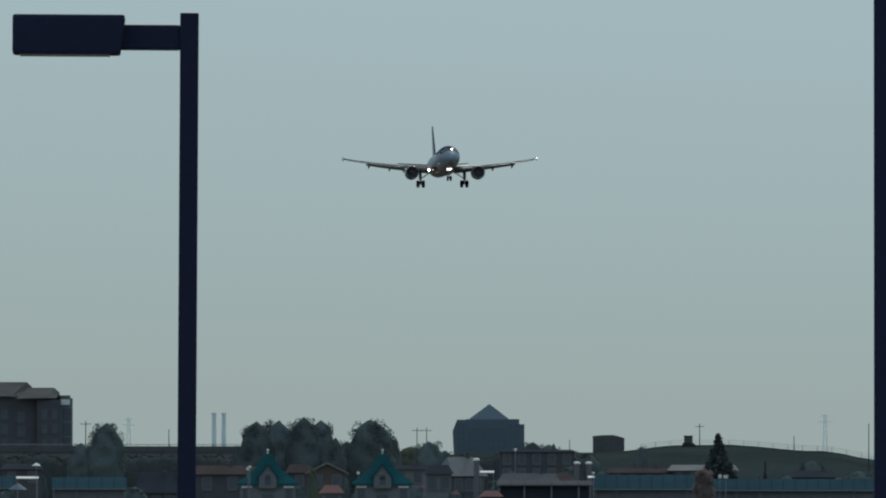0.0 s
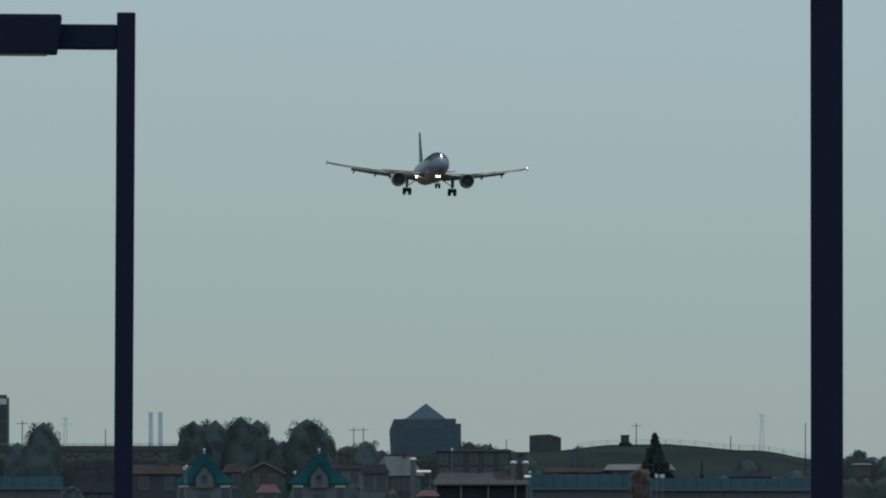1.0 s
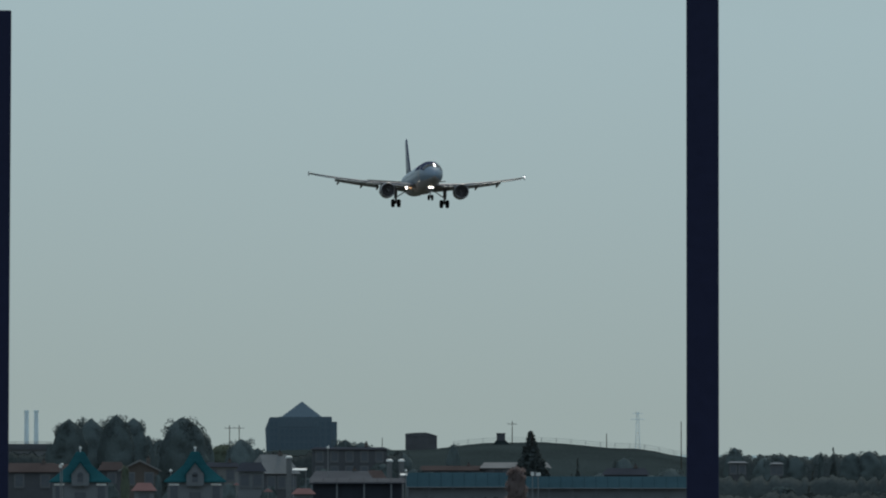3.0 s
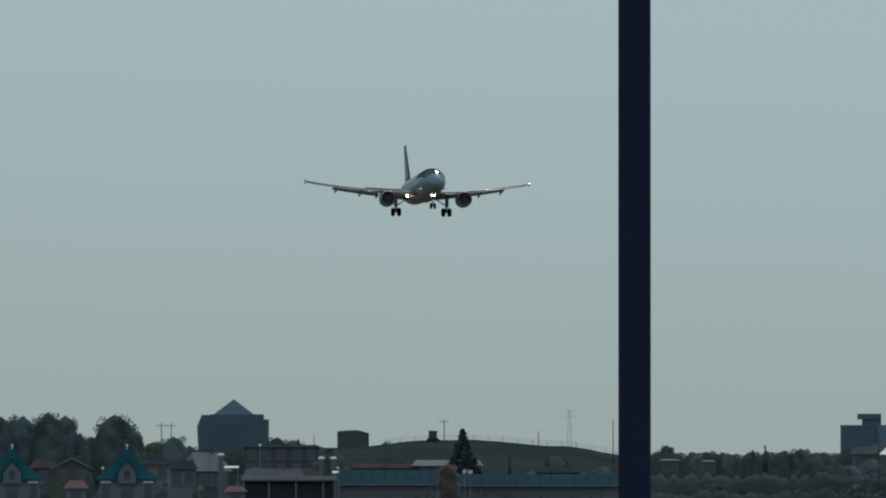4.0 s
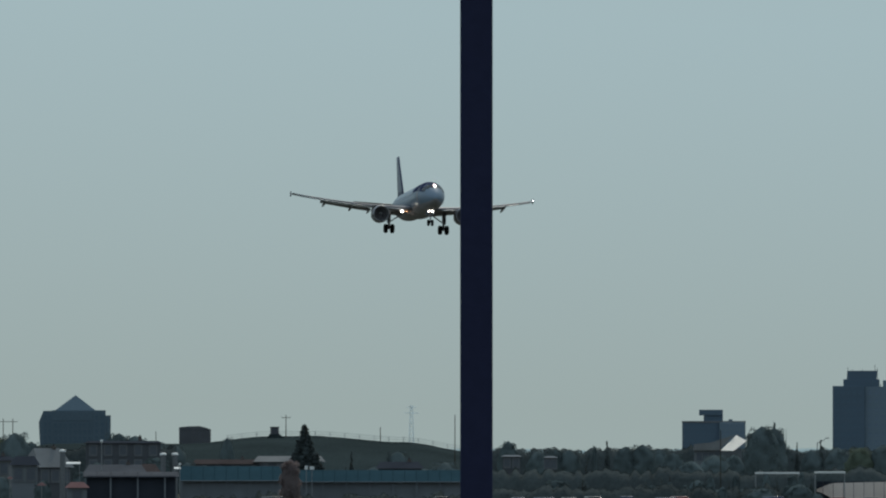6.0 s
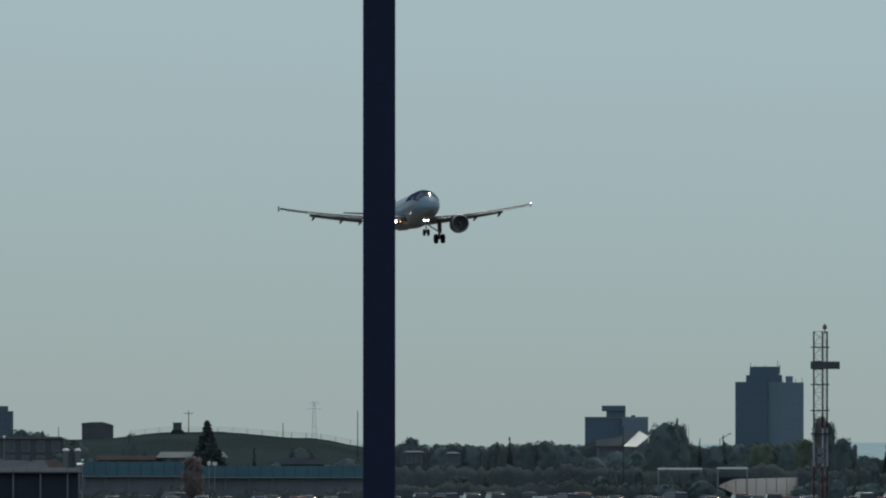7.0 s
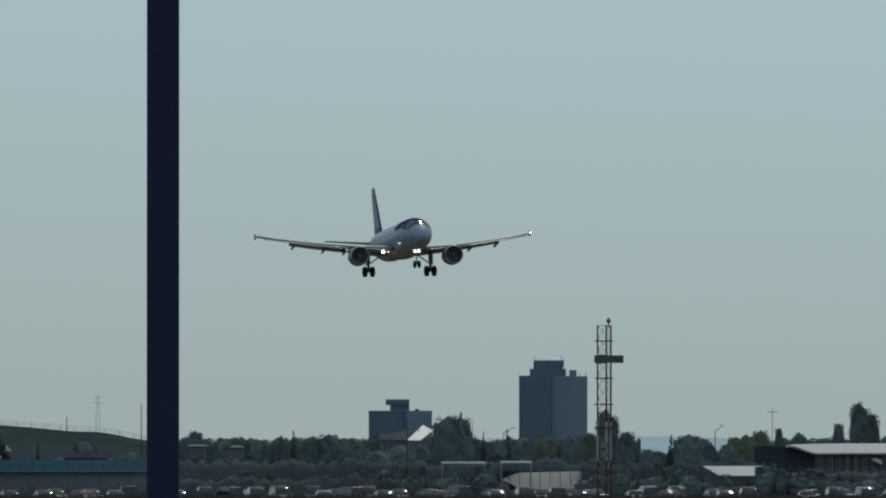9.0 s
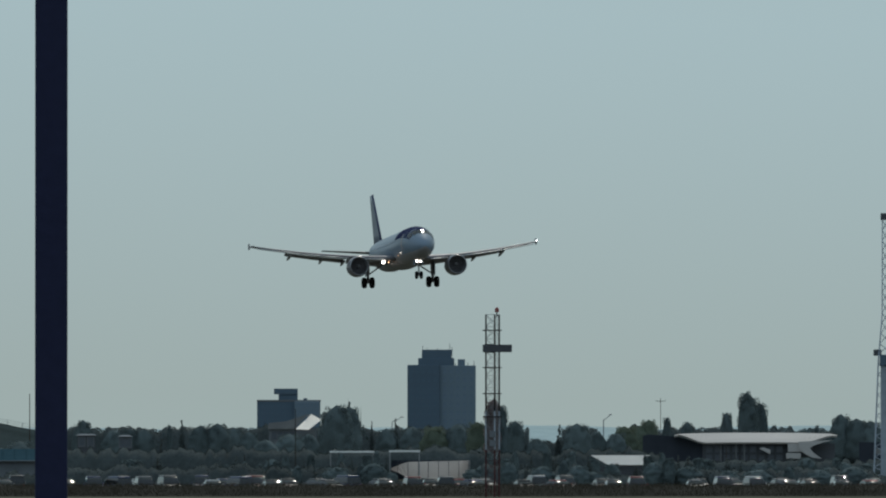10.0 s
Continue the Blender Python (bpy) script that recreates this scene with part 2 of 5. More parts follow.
ridge("grassy_hill", hill_height, 1930, 2070, -14, 98, 140, 16, 0.12, HILL, "low dark green grassy mound behind the houses", "hill", 2)
ridge("far_ridge", far_height, 4600, 4900, -520, 760, 160, 6, 0.5, RIDGE, "wooded ridge coloured hazy blue on the horizon", "ridge", 5)


# ---- trees ----
def crown_width(spread, low, high, z):
    """How far a crown reaches from its trunk at the height z."""
    return spread * math.sin(math.pi * min(1, 0.2 + 0.64 * (z - low) / (high - low))) ** 0.5


def leaf_cloud(name, centres, radii, count, size, mat, seed, core=None):
    """Many small leaf sprays scattered over clumps, round a dense lumpy heart of foliage; returns a mesh."""
    rng = np.random.default_rng(seed)
    centres, radii = np.array(centres, float), np.array(radii, float)
    pick = rng.choice(len(centres), count, p=radii**2 / (radii**2).sum())
    away = rng.normal(size=(count, 3))
    away /= np.linalg.norm(away, axis=1)[:, None]
    at = centres[pick] + away * (radii[pick] * rng.uniform(0.45, 1.08, count) ** 0.6)[:, None] * (1, 1, 0.85)
    u = rng.normal(size=(count, 3))
    u /= np.linalg.norm(u, axis=1)[:, None]
    w = np.cross(u, rng.normal(size=(count, 3)))
    w /= np.linalg.norm(w, axis=1)[:, None]
    s = (size * rng.uniform(0.5, 1.3, count))[:, None]
    pts = np.stack([at - u * s, at + w * s * 0.5, at + u * s, at - w * s * 0.5], 1).reshape(-1, 3)
    faces = np.arange(count * 4).reshape(-1, 4).tolist()
    if core:
        spread, low, high = core
        rings, sides, heart, base = 20, 30, [], len(pts)
        for i in range(rings + 1):
            z = low - 0.5 + (high - low + 0.9) * i / rings
            r = crown_width(spread, low, high, min(high, max(low, z))) * min(1, 4 * i / rings) * math.sqrt(max(0.002, 1 - max(0, (i / rings - 0.62) / 0.38) ** 2.4))
            for k in range(sides):
                t = 2 * math.pi * k / sides
                at = Vector((math.cos(t), math.sin(t), 0))
                lump = 1.0 + 0.2 * noise.noise((at.x * 2.1, at.y * 2.1 + seed, z * 0.75)) + 0.13 * noise.noise((at.x * 5, at.y * 5 + seed, z * 1.9))
                heart.append((at.x * r * lump, at.y * r * lump, z + 0.25 * noise.noise((at.x * 3, at.y * 3, z + seed))))
        faces += [(base + i * sides + k, base + i * sides + (k + 1) % sides, base + (i + 1) * sides + (k + 1) % sides, base + (i + 1) * sides + k) for i in range(rings) for k in range(sides)]
        pts = np.concatenate([pts, np.array(heart)])
    me = bpy.data.meshes.new(name)
    me.from_pydata(pts.tolist(), [], faces)
    me.polygons.foreach_set("use_smooth", [True] * len(me.polygons))
    me.materials.append(mat)
    return me


def make_tree(kind, seed, mat, leaves=None):
    """A tree ten metres high: round, tall, cone (conifer), bush or bare."""
    rng = random.Random(seed)
    tree = thing("tree", Matrix(), "tree", "tree")
    bm = B()
    lean = (rng.uniform(-0.3, 0.3), rng.uniform(-0.3, 0.3))
    top = {"round": 7.5, "tall": 9, "cone": 9.8, "spruce": 9.8, "bush": 6, "bare": 9}[kind]
    knots = [Vector((lean[0] * k / 5, lean[1] * k / 5, top * k / 5)) for k in range(6)]
    for k in range(5):
        bar(bm, knots[k] - Vector((0, 0, 0.05)), knots[k + 1], 0.26 * (1 - k / 5.4), 0.26 * (1 - (k + 1) / 5.4), 7)
    centres, radii, core = [], [], None
    if kind == "spruce":
        for k in range(44):
            z = 0.3 + 9.4 * k / 43
            r = 2.2 * (1 - (z - 0.3) / 9.5) ** 1.0 + 0.03
            for a in range(max(3, int(18 * r / 2.2))):
                t, g = a * 2.399 + k * 1.3, r * math.sqrt(rng.uniform(0.3, 0.95))
                centres.append((g * math.cos(t), g * math.sin(t), z))
                radii.append(0.07 + 0.05 * r)
        count, size = 40000, 0.19
    elif kind == "cone":
        for k in range(26):
            z = 0.9 + 8.7 * k / 25
            r = 2.15 * (1 - (z - 0.9) / 9.0) + 0.1
            for a in range(11 if z < 7 else 5):
                t = a * 0.57 + k * 1.7 + rng.uniform(-0.3, 0.3)
                g = r * rng.uniform(0.45, 0.95)
                centres.append((g * math.cos(t), g * math.sin(t), z - 0.12 * g))
                radii.append(max(0.12, r * 0.2))
        count, size = 12000, 0.22
    else:
        spread, low, high = {"round": (2.9, 1.0, 9.0), "tall": (1.8, 1.2, 9.2), "bush": (4.1, 0.8, 8.9), "bare": (2.4, 4.0, 9.3)}[kind]
        for k in range({"round": 110, "tall": 80, "bush": 90, "bare": 14}[kind]):
            z = rng.uniform(low, high)
            f = (z - low) / (high - low)
            wide = crown_width(spread, low, high, z)
            t, g = rng.uniform(0, 2 * math.pi), wide * math.sqrt(rng.uniform(0.35, 1))
            c = Vector((g * math.cos(t), g * math.sin(t), z))
            centres.append(c)
            radii.append(rng.uniform(0.5, 0.9) * (0.5 if kind == "bare" else 1))
            if k % 4 == 0:
                root = knots[min(4, 1 + int(3 * f))]
                bar(bm, root, c, 0.09, 0.025, 5)
        core = (spread, low, high) if kind != "bare" else None
        count, size = {"round": 9000, "tall": 7000, "bush": 7800, "bare": 1800}[kind], 0.13
    if leaves:
        count, size = leaves, 0.22
    part("trunk", bm, BARK, tree)
    if kind == "spruce":
        bm = B()
        for k in range(18):
            z = 0.5 + 8.6 * k / 17
            r = 2.0 * (1 - (z - 0.3) / 9.5) + 0.02
            rim = []
            for a in range(22):
                t = 2 * math.pi * (a + 0.5 * (k % 2)) / 22
                g = r * (1.06 if a % 2 else 0.9) * rng.uniform(0.94, 1.05)
                rim.append(bm.verts.new((g * math.cos(t), g * math.sin(t), z - 0.16 * rng.uniform(0.6, 1.2))))
            tip = bm.verts.new((0, 0, z + 0.9))
            for a in range(22):
                bm.faces.new((rim[a], rim[(a + 1) % 22], tip))
        part("bough_tiers", bm, mat, tree)
    crown = new("crown", leaf_cloud("crown", centres, radii, count, size, mat, seed, core))
    crown.parent = tree
    return tree


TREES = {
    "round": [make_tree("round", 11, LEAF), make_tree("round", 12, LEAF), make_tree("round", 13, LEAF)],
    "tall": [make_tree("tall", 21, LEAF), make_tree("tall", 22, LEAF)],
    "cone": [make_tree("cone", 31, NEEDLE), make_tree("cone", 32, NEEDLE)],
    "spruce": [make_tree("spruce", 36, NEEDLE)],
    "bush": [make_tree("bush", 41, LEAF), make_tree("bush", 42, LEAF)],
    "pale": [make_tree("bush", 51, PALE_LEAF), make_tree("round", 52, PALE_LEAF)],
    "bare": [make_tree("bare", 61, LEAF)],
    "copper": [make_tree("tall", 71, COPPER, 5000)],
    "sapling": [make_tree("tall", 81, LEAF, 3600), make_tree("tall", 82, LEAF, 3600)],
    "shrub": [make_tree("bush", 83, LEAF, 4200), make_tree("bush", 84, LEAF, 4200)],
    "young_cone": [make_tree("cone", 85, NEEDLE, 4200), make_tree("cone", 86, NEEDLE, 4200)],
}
REACH = {"round": 3.6, "tall": 2.6, "cone": 2.3, "spruce": 2.3, "bush": 5.0, "pale": 4.6, "bare": 2.9, "copper": 2.6, "sapling": 2.6, "shrub": 5.0, "young_cone": 2.3}
TREE_LABEL = {
    "round": "dark green broadleaf tree with a dense rounded crown",
    "tall": "tall dark green tree with a narrow upright crown",
    "cone": "dark pointed conifer with drooping tiers of needles",
    "spruce": "dense dark spruce with a clean pointed outline",
    "bush": "low spreading dark green bush with an uneven top",
    "pale": "light green leafy tree with a loose crown",
    "copper": "reddish brown leafy tree with an upright crown",
    "sapling": "young dark green tree with a narrow upright crown",
    "shrub": "low spreading dark green shrub with an uneven top",
    "young_cone": "small dark conifer with drooping tiers of needles",
    "bare": "thin tree with sparse leaves on open branches",
}
used = {}


def plant(kind, b, e, width, d, group="trees behind the field"):
    """A tree on bearing b whose tip stands at elevation e and whose crown is width units across, at the distance d."""
    rng = random.Random(int(b * 7 + d))
    variants = TREES[kind]
    k = used.get(kind, 0)
    used[kind] = k + 1
    tall, wide = lift(e, d) / 9.9, width * UNIT * d / 2 / REACH[kind]
    m = facing(b, d, -0.05, rng.uniform(0, 360)) @ Matrix.Diagonal((wide, wide, tall, 1))
    ob = variants[k % len(variants)]
    if k < len(variants):
        ob.matrix_basis = m
    else:
        ob = copy_thing(ob, m)
        ob.matrix_basis = m
    tagged(ob, TREE_LABEL[kind], "bush" if kind in ("bush", "shrub") else "tree", group)


def belt(name, b0, b1, d, deep, low, high, count, size, mat, seed, label):
    """A belt of undergrowth that nobody could count: leaf sprays along a strip, with an uneven top."""
    rng = np.random.default_rng(seed)
    count = int(0.5 * count)
    b = rng.uniform(b0, b1, count)
    y = d + deep * rng.uniform(0, 1, count)
    top = np.array([low + (high - low) * (0.5 + 0.5 * noise.noise((q * 0.02, seed, 0)) + 0.35 * noise.noise((q * 0.09, seed, 4))) for q in b])
    z = top * rng.uniform(0.55, 1, count) ** 0.5
    x = b * UNIT * y
    at = np.stack([x, y, z], 1)
    u = rng.normal(size=(count, 3))
    u /= np.linalg.norm(u, axis=1)[:, None]
    w = np.cross(u, rng.normal(size=(count, 3)))
    w /= np.linalg.norm(w, axis=1)[:, None]
    s = (0.5 * size * rng.uniform(0.5, 1.4, count))[:, None]
    pts = np.stack([at - u * s, at + w * s * 0.5, at + u * s, at - w * s * 0.5], 1).reshape(-1, 3).tolist()
    faces = np.arange(count * 4).reshape(-1, 4).tolist()
    # the dense heart of the thicket: an uneven bank of foliage inside the loose sprays
    cols = max(8, int((b1 - b0) * UNIT * d / 0.4))
    levels = ((0.6, 0.0), (0.9, 0.4), (1.5, 0.72), (2.6, 0.9), (4.5, 0.97), (0.8 * deep, 0.97), (0.98 * deep, 0.0))
    base = len(pts)
    for q in range(cols + 1):
        bq = b0 + (b1 - b0) * q / cols
        tq = low + (high - low) * (0.5 + 0.5 * noise.noise((bq * 0.02, seed, 0)) + 0.35 * noise.noise((bq * 0.09, seed, 4)))
        for fy, fz in levels:
            yy = d + max(0.2, fy + 0.7 * noise.noise((bq * 0.05, fz * 2, seed)))
            pts.append((bq * UNIT * yy, yy, tq * fz * (1 + 0.12 * noise.noise((bq * 0.07, fz * 2, seed + 9)))))
    m = len(levels)
    faces += [(base + q * m + r, base + (q + 1) * m + r, base + (q + 1) * m + r + 1, base + q * m + r + 1) for q in range(cols) for r in range(m - 1)]
    me = bpy.data.meshes.new(name)
    me.from_pydata(pts, [], faces)
    me.polygons.foreach_set("use_smooth", [True] * len(me.polygons))
    me.materials.append(mat)
    tagged(new(name, me), label, "undergrowth", kind="stuff")


def add_trees():
    town, field = "trees behind the town", "trees behind the field"
    for kind, b, e, w, d in [
        ("round", -595, 80, 78, 1500), ("bush", -640, 44, 60, 1560), ("bush", -362, 38, 30, 1560),
        ("round", -330, 82, 78, 1500), ("round", -290, 84, 74, 1520), ("round", -246, 90, 76, 1500),
        ("round", -216, 84, 66, 1510), ("bush", -190, 54, 36, 1530), ("round", -128, 85, 104, 1500), ("round", -108, 70, 66, 1510),
        ("bush", -170, 46, 60, 1540), ("bush", -92, 54, 46, 1540),
        ("pale", -60, 36, 90, 1600), ("bush", -24, 46, 74, 1560), ("bush", 4, 30, 50, 1560),
    ]:
        plant(kind, b, e, w, d, town)
    for kind, b, e, w, d in [
        ("bush", 158, 44, 70, 1900), ("bush", 188, 40, 70, 1900), ("bush", 222, 27, 60, 1880), ("bush", 255, 23, 60, 1860),
        ("bush", 350, 36, 30, 1940), ("spruce", 487, 55, 120, 1290), ("copper", 462, -4, 46, 1180), ("pale", -231, -1, 24, 1130), ("cone", 570, 8, 22, 1400),
        ("bush", 652, 12, 56, 1500), ("bush", 735, -8, 80, 1400),
    ]:
        plant(kind, b, e, w, d, town)
    for kind, b, e, w, d in [
        ("round", 847, 29, 44, 1700), ("bush", 900, 12, 50, 1700), ("bush", 930, 14, 44, 1750), ("bush", 955, 14, 50, 1750),
        ("bare", 985, 14, 22, 1800), ("tall", 1000, 18, 14, 1800), ("cone", 1022, 26, 26, 1760),
        ("round", 1055, 19, 54, 1700), ("round", 1085, 23, 56, 1700), ("bush", 1115, 16, 46, 1720),
        ("round", 1140, 8, 48, 1600), ("bush", 1170, -6, 60, 1560),
        ("round", 1297, 57, 72, 1600), ("round", 1318, 54, 56, 1620), ("bare", 1339, 60, 44, 1650), ("round", 1283, 46, 44, 1610), ("bare", 1316, 76, 26, 1900),
        ("bush", 1212, 4, 70, 1690), ("bush", 1246, 5, 50, 1700), ("cone", 1358, 24, 14, 1800), ("bush", 1385, 14, 50, 1750), ("cone", 1400, 29, 24, 1760), ("bush", 1430, 18, 60, 1750),
    ]:
        plant(kind, b, e, w, d, field)
    for kind, b, e, w, d in [
        ("pale", 1470, 18, 60, 1700), ("round", 1510, 22, 60, 1700), ("pale", 1545, 26, 60, 1680), ("copper", 1575, 68, 44, 1500),
        ("tall", 1588, 54, 30, 1500), ("round", 1612, 28, 44, 1600), ("bush", 1650, -4, 60, 1600), ("cone", 1690, 18, 30, 1700),
        ("round", 1722, 23, 62, 1650), ("bush", 1755, 10, 50, 1680), ("bush", 1790, 6, 50, 1680), ("pale", 1805, 18, 56, 1750),
        ("pale", 1848, 30, 56, 1760), ("pale", 1835, 20, 60, 1760), ("tall", 1880, 32, 22, 1700), ("round", 1916, 26, 34, 1750),
    ]:
        plant(kind, b, e, w, d, field)
    for kind, b, e, w, d in [
        ("bare", 1950, 14, 40, 1850), ("round", 1986, 43, 28, 1800), ("tall", 2022, 78, 46, 1780), ("tall", 2046, 57, 38, 1790), ("tall", 2030, 70, 40, 1785),
        ("bush", 2090, 14, 50, 1800), ("tall", 2070, 18, 14, 1820), ("bush", 2130, 14, 50, 1800), ("tall", 2145, 18, 14, 1800),
        ("round", 2188, 40, 48, 1780), ("bush", 2216, 33, 70, 1780), ("bush", 2240, 28, 60, 1780), ("bush", 2255, 16, 50, 1780),
        ("bush", 2290, 16, 60, 1780), ("bush", 2330, 18, 60, 1780),
    ]:
        plant(kind, b, e, w, d, field)
    for kind, b, e, w, d in (("shrub", -775, -44, 50, 1120), ("sapling", -706, -16, 20, 1160), ("shrub", -545, -36, 54, 1170), ("shrub", -455, -30, 40, 1190), ("sapling", -438, -12, 18, 1210),
                             ("shrub", -258, -34, 40, 1140), ("sapling", -172, -20, 20, 1170), ("shrub", -150, -46, 44, 1110), ("shrub", -48, -34, 40, 1165), ("sapling", -62, -22, 18, 1180),
                             ("shrub", 24, -40, 36, 1130), ("shrub", 92, -24, 40, 1240), ("shrub", 120, -8, 56, 1400), ("shrub", 226, 2, 60, 1400), ("sapling", 214, -6, 20, 1300),
                             ("shrub", 280, -8, 50, 1400), ("shrub", 312, -14, 46, 1360), ("young_cone", 560, -20, 24, 1300), ("shrub", 610, -16, 50, 1380), ("shrub", 700, -20, 70, 1350)):
        plant(kind, b, e, w, d, "garden greenery of the town")
    for b, e, w in ((1538, -60, 46), (1556, -52, 40), (1392, -66, 30)):
        plant("bush", b, e, w, 1310, "young trees by the car park")
    # a lower, nearer row before the car park
    rng = random.Random(5)
    for k in range(34):
        b = 930 + k * 41 + rng.uniform(-10, 10)
        if 1370 < b < 1552:
            continue
        plant(rng.choice(["young_cone", "shrub", "sapling", "shrub"]), b, rng.uniform(-64, -38), rng.uniform(26, 58), rng.uniform(1345, 1420), "young trees by the car park")
    for b, e, kind in ((1226, -54, "sapling"), (1256, -60, "young_cone"), (1296, -56, "shrub"), (1340, -52, "sapling"), (1362, -48, "shrub"),
                       (1600, -46, "shrub"), (1632, -50, "young_cone"), (1660, -54, "shrub"), (1698, -44, "sapling"), (1724, -52, "shrub"), (1752, -64, "shrub"),
                       (1858, -46, "shrub"), (1884, -40, "sapling"), (1918, -54, "shrub"), (1950, -60, "young_cone"), (1990, -62, "shrub"),
                       (2040, -60, "shrub"), (2096, -56, "sapling"), (2150, -60, "shrub"), (2210, -54, "shrub")):
        plant(kind, b, e, rng.uniform(40, 66) if kind == "shrub" else rng.uniform(20, 32), 1180 + rng.uniform(-3, 3), "young trees by the car park")
    for b, e, kind in ((1090, -44, "young_cone"), (1101, -52, "sapling"), (1118, -38, "young_cone"), (1133, -46, "sapling"), (1160, -50, "shrub"), (1176, -40, "young_cone"),
                       (1190, -47, "sapling"), (1206, -36, "sapling"), (1238, -42, "young_cone"), (1250, -34, "sapling"), (1304, -30, "sapling"), (1322, -40, "young_cone"),
                       (1350, -34, "sapling"), (1366, -28, "sapling"), (1384, -36, "young_cone"), (1566, -30, "sapling"), (1612, -28, "sapling"), (1640, -34, "young_cone"),
                       (1668, -30, "sapling"), (1684, -38, "young_cone"), (1712, -28, "sapling"), (1742, -36, "young_cone"), (1846, -36, "sapling"), (1872, -30, "sapling"),
                       (1900, -36, "young_cone"), (1936, -40, "sapling"), (2010, -46, "young_cone"), (2066, -44, "sapling"), (2120, -42, "young_cone"), (2180, -40, "sapling")):
        plant(kind, b, e, rng.uniform(16, 26), 1330 + rng.uniform(-12, 12), "young trees by the car park")
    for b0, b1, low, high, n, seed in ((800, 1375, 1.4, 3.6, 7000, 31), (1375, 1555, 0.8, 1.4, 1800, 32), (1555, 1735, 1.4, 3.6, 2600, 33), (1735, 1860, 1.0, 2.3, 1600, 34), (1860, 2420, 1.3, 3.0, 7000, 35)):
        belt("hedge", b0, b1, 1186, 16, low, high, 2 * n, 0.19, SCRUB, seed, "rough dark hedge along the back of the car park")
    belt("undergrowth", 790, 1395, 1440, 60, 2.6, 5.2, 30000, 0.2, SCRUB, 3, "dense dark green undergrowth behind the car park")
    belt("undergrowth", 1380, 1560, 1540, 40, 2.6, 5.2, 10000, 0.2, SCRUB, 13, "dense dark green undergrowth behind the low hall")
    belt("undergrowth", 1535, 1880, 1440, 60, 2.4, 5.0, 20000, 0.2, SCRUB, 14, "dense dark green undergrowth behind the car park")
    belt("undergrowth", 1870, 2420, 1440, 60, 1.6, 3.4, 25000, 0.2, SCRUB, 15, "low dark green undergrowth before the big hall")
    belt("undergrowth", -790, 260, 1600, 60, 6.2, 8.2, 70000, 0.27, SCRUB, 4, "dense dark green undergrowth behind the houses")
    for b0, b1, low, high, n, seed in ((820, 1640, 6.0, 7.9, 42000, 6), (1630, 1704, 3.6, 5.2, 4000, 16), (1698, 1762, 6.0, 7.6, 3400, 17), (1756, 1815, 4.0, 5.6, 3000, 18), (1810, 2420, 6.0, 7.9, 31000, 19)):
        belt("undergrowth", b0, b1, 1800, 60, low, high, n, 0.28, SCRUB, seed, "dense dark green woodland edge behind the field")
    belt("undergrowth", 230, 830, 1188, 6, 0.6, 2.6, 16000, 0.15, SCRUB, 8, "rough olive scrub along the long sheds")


add_trees()


# ---- lamp posts ----
def street_lamp(b, d, tilt, label):
    lamp = thing("street_lamp", facing(b, d) @ pose(0, 0, 0, 0, tilt, 0), label, "street lamp", "lamp posts")
    part("pole", box(B(), -0.066, 0.066, -0.066, 0.066, 0.02, 9.19, 0.012), POLE, lamp)
    part("base_plate", box(B(), -0.17, 0.17, -0.17, 0.17, 0, 0.03, 0.006), POLE, lamp)
    part("arm", box(B(), -0.56, -0.064, -0.05, 0.05, 8.925, 9.105, 0.02), POLE, lamp)
    bm = box(B(), -1.25, -0.455, -0.2, 0.2, 8.89, 9.17, 0.025)
    for v in bm.verts:
        if v.co.x > -0.6 and v.co.z < 8.95:
            v.co.x -= 0.03
    head = part("lamp_head", bm, POLE, lamp, "dark bronze shoebox lamp head")
    part("lens", box(B(), -1.2, -0.56, -0.16, 0.16, 8.882, 8.892), LENS, head)
    return lamp


street_lamp(-462, 80, 0.33, "dark bronze square lamp post with a box-shaped head")
street_lamp(791, 46, 0.0, "dark bronze square lamp post close to the camera")


# ---- the town ----
def pane_grid(parent, x0, x1, z0, z1, y, cols, rows, wide, high, glass=GLASS):
    """Window panes, each a part of its own, on one shared mesh."""
    me = mesh("window", box(B(), -wide / 2, wide / 2, -0.06, 0.06, -high / 2, high / 2), glass)
    for i in range(cols):
        for j in range(rows):
            ob = new("window", me)
            ob.parent = parent
            ob.location = (x0 + (x1 - x0) * (i + 0.5) / cols, y, z0 + (z1 - z0) * (j + 0.5) / rows)


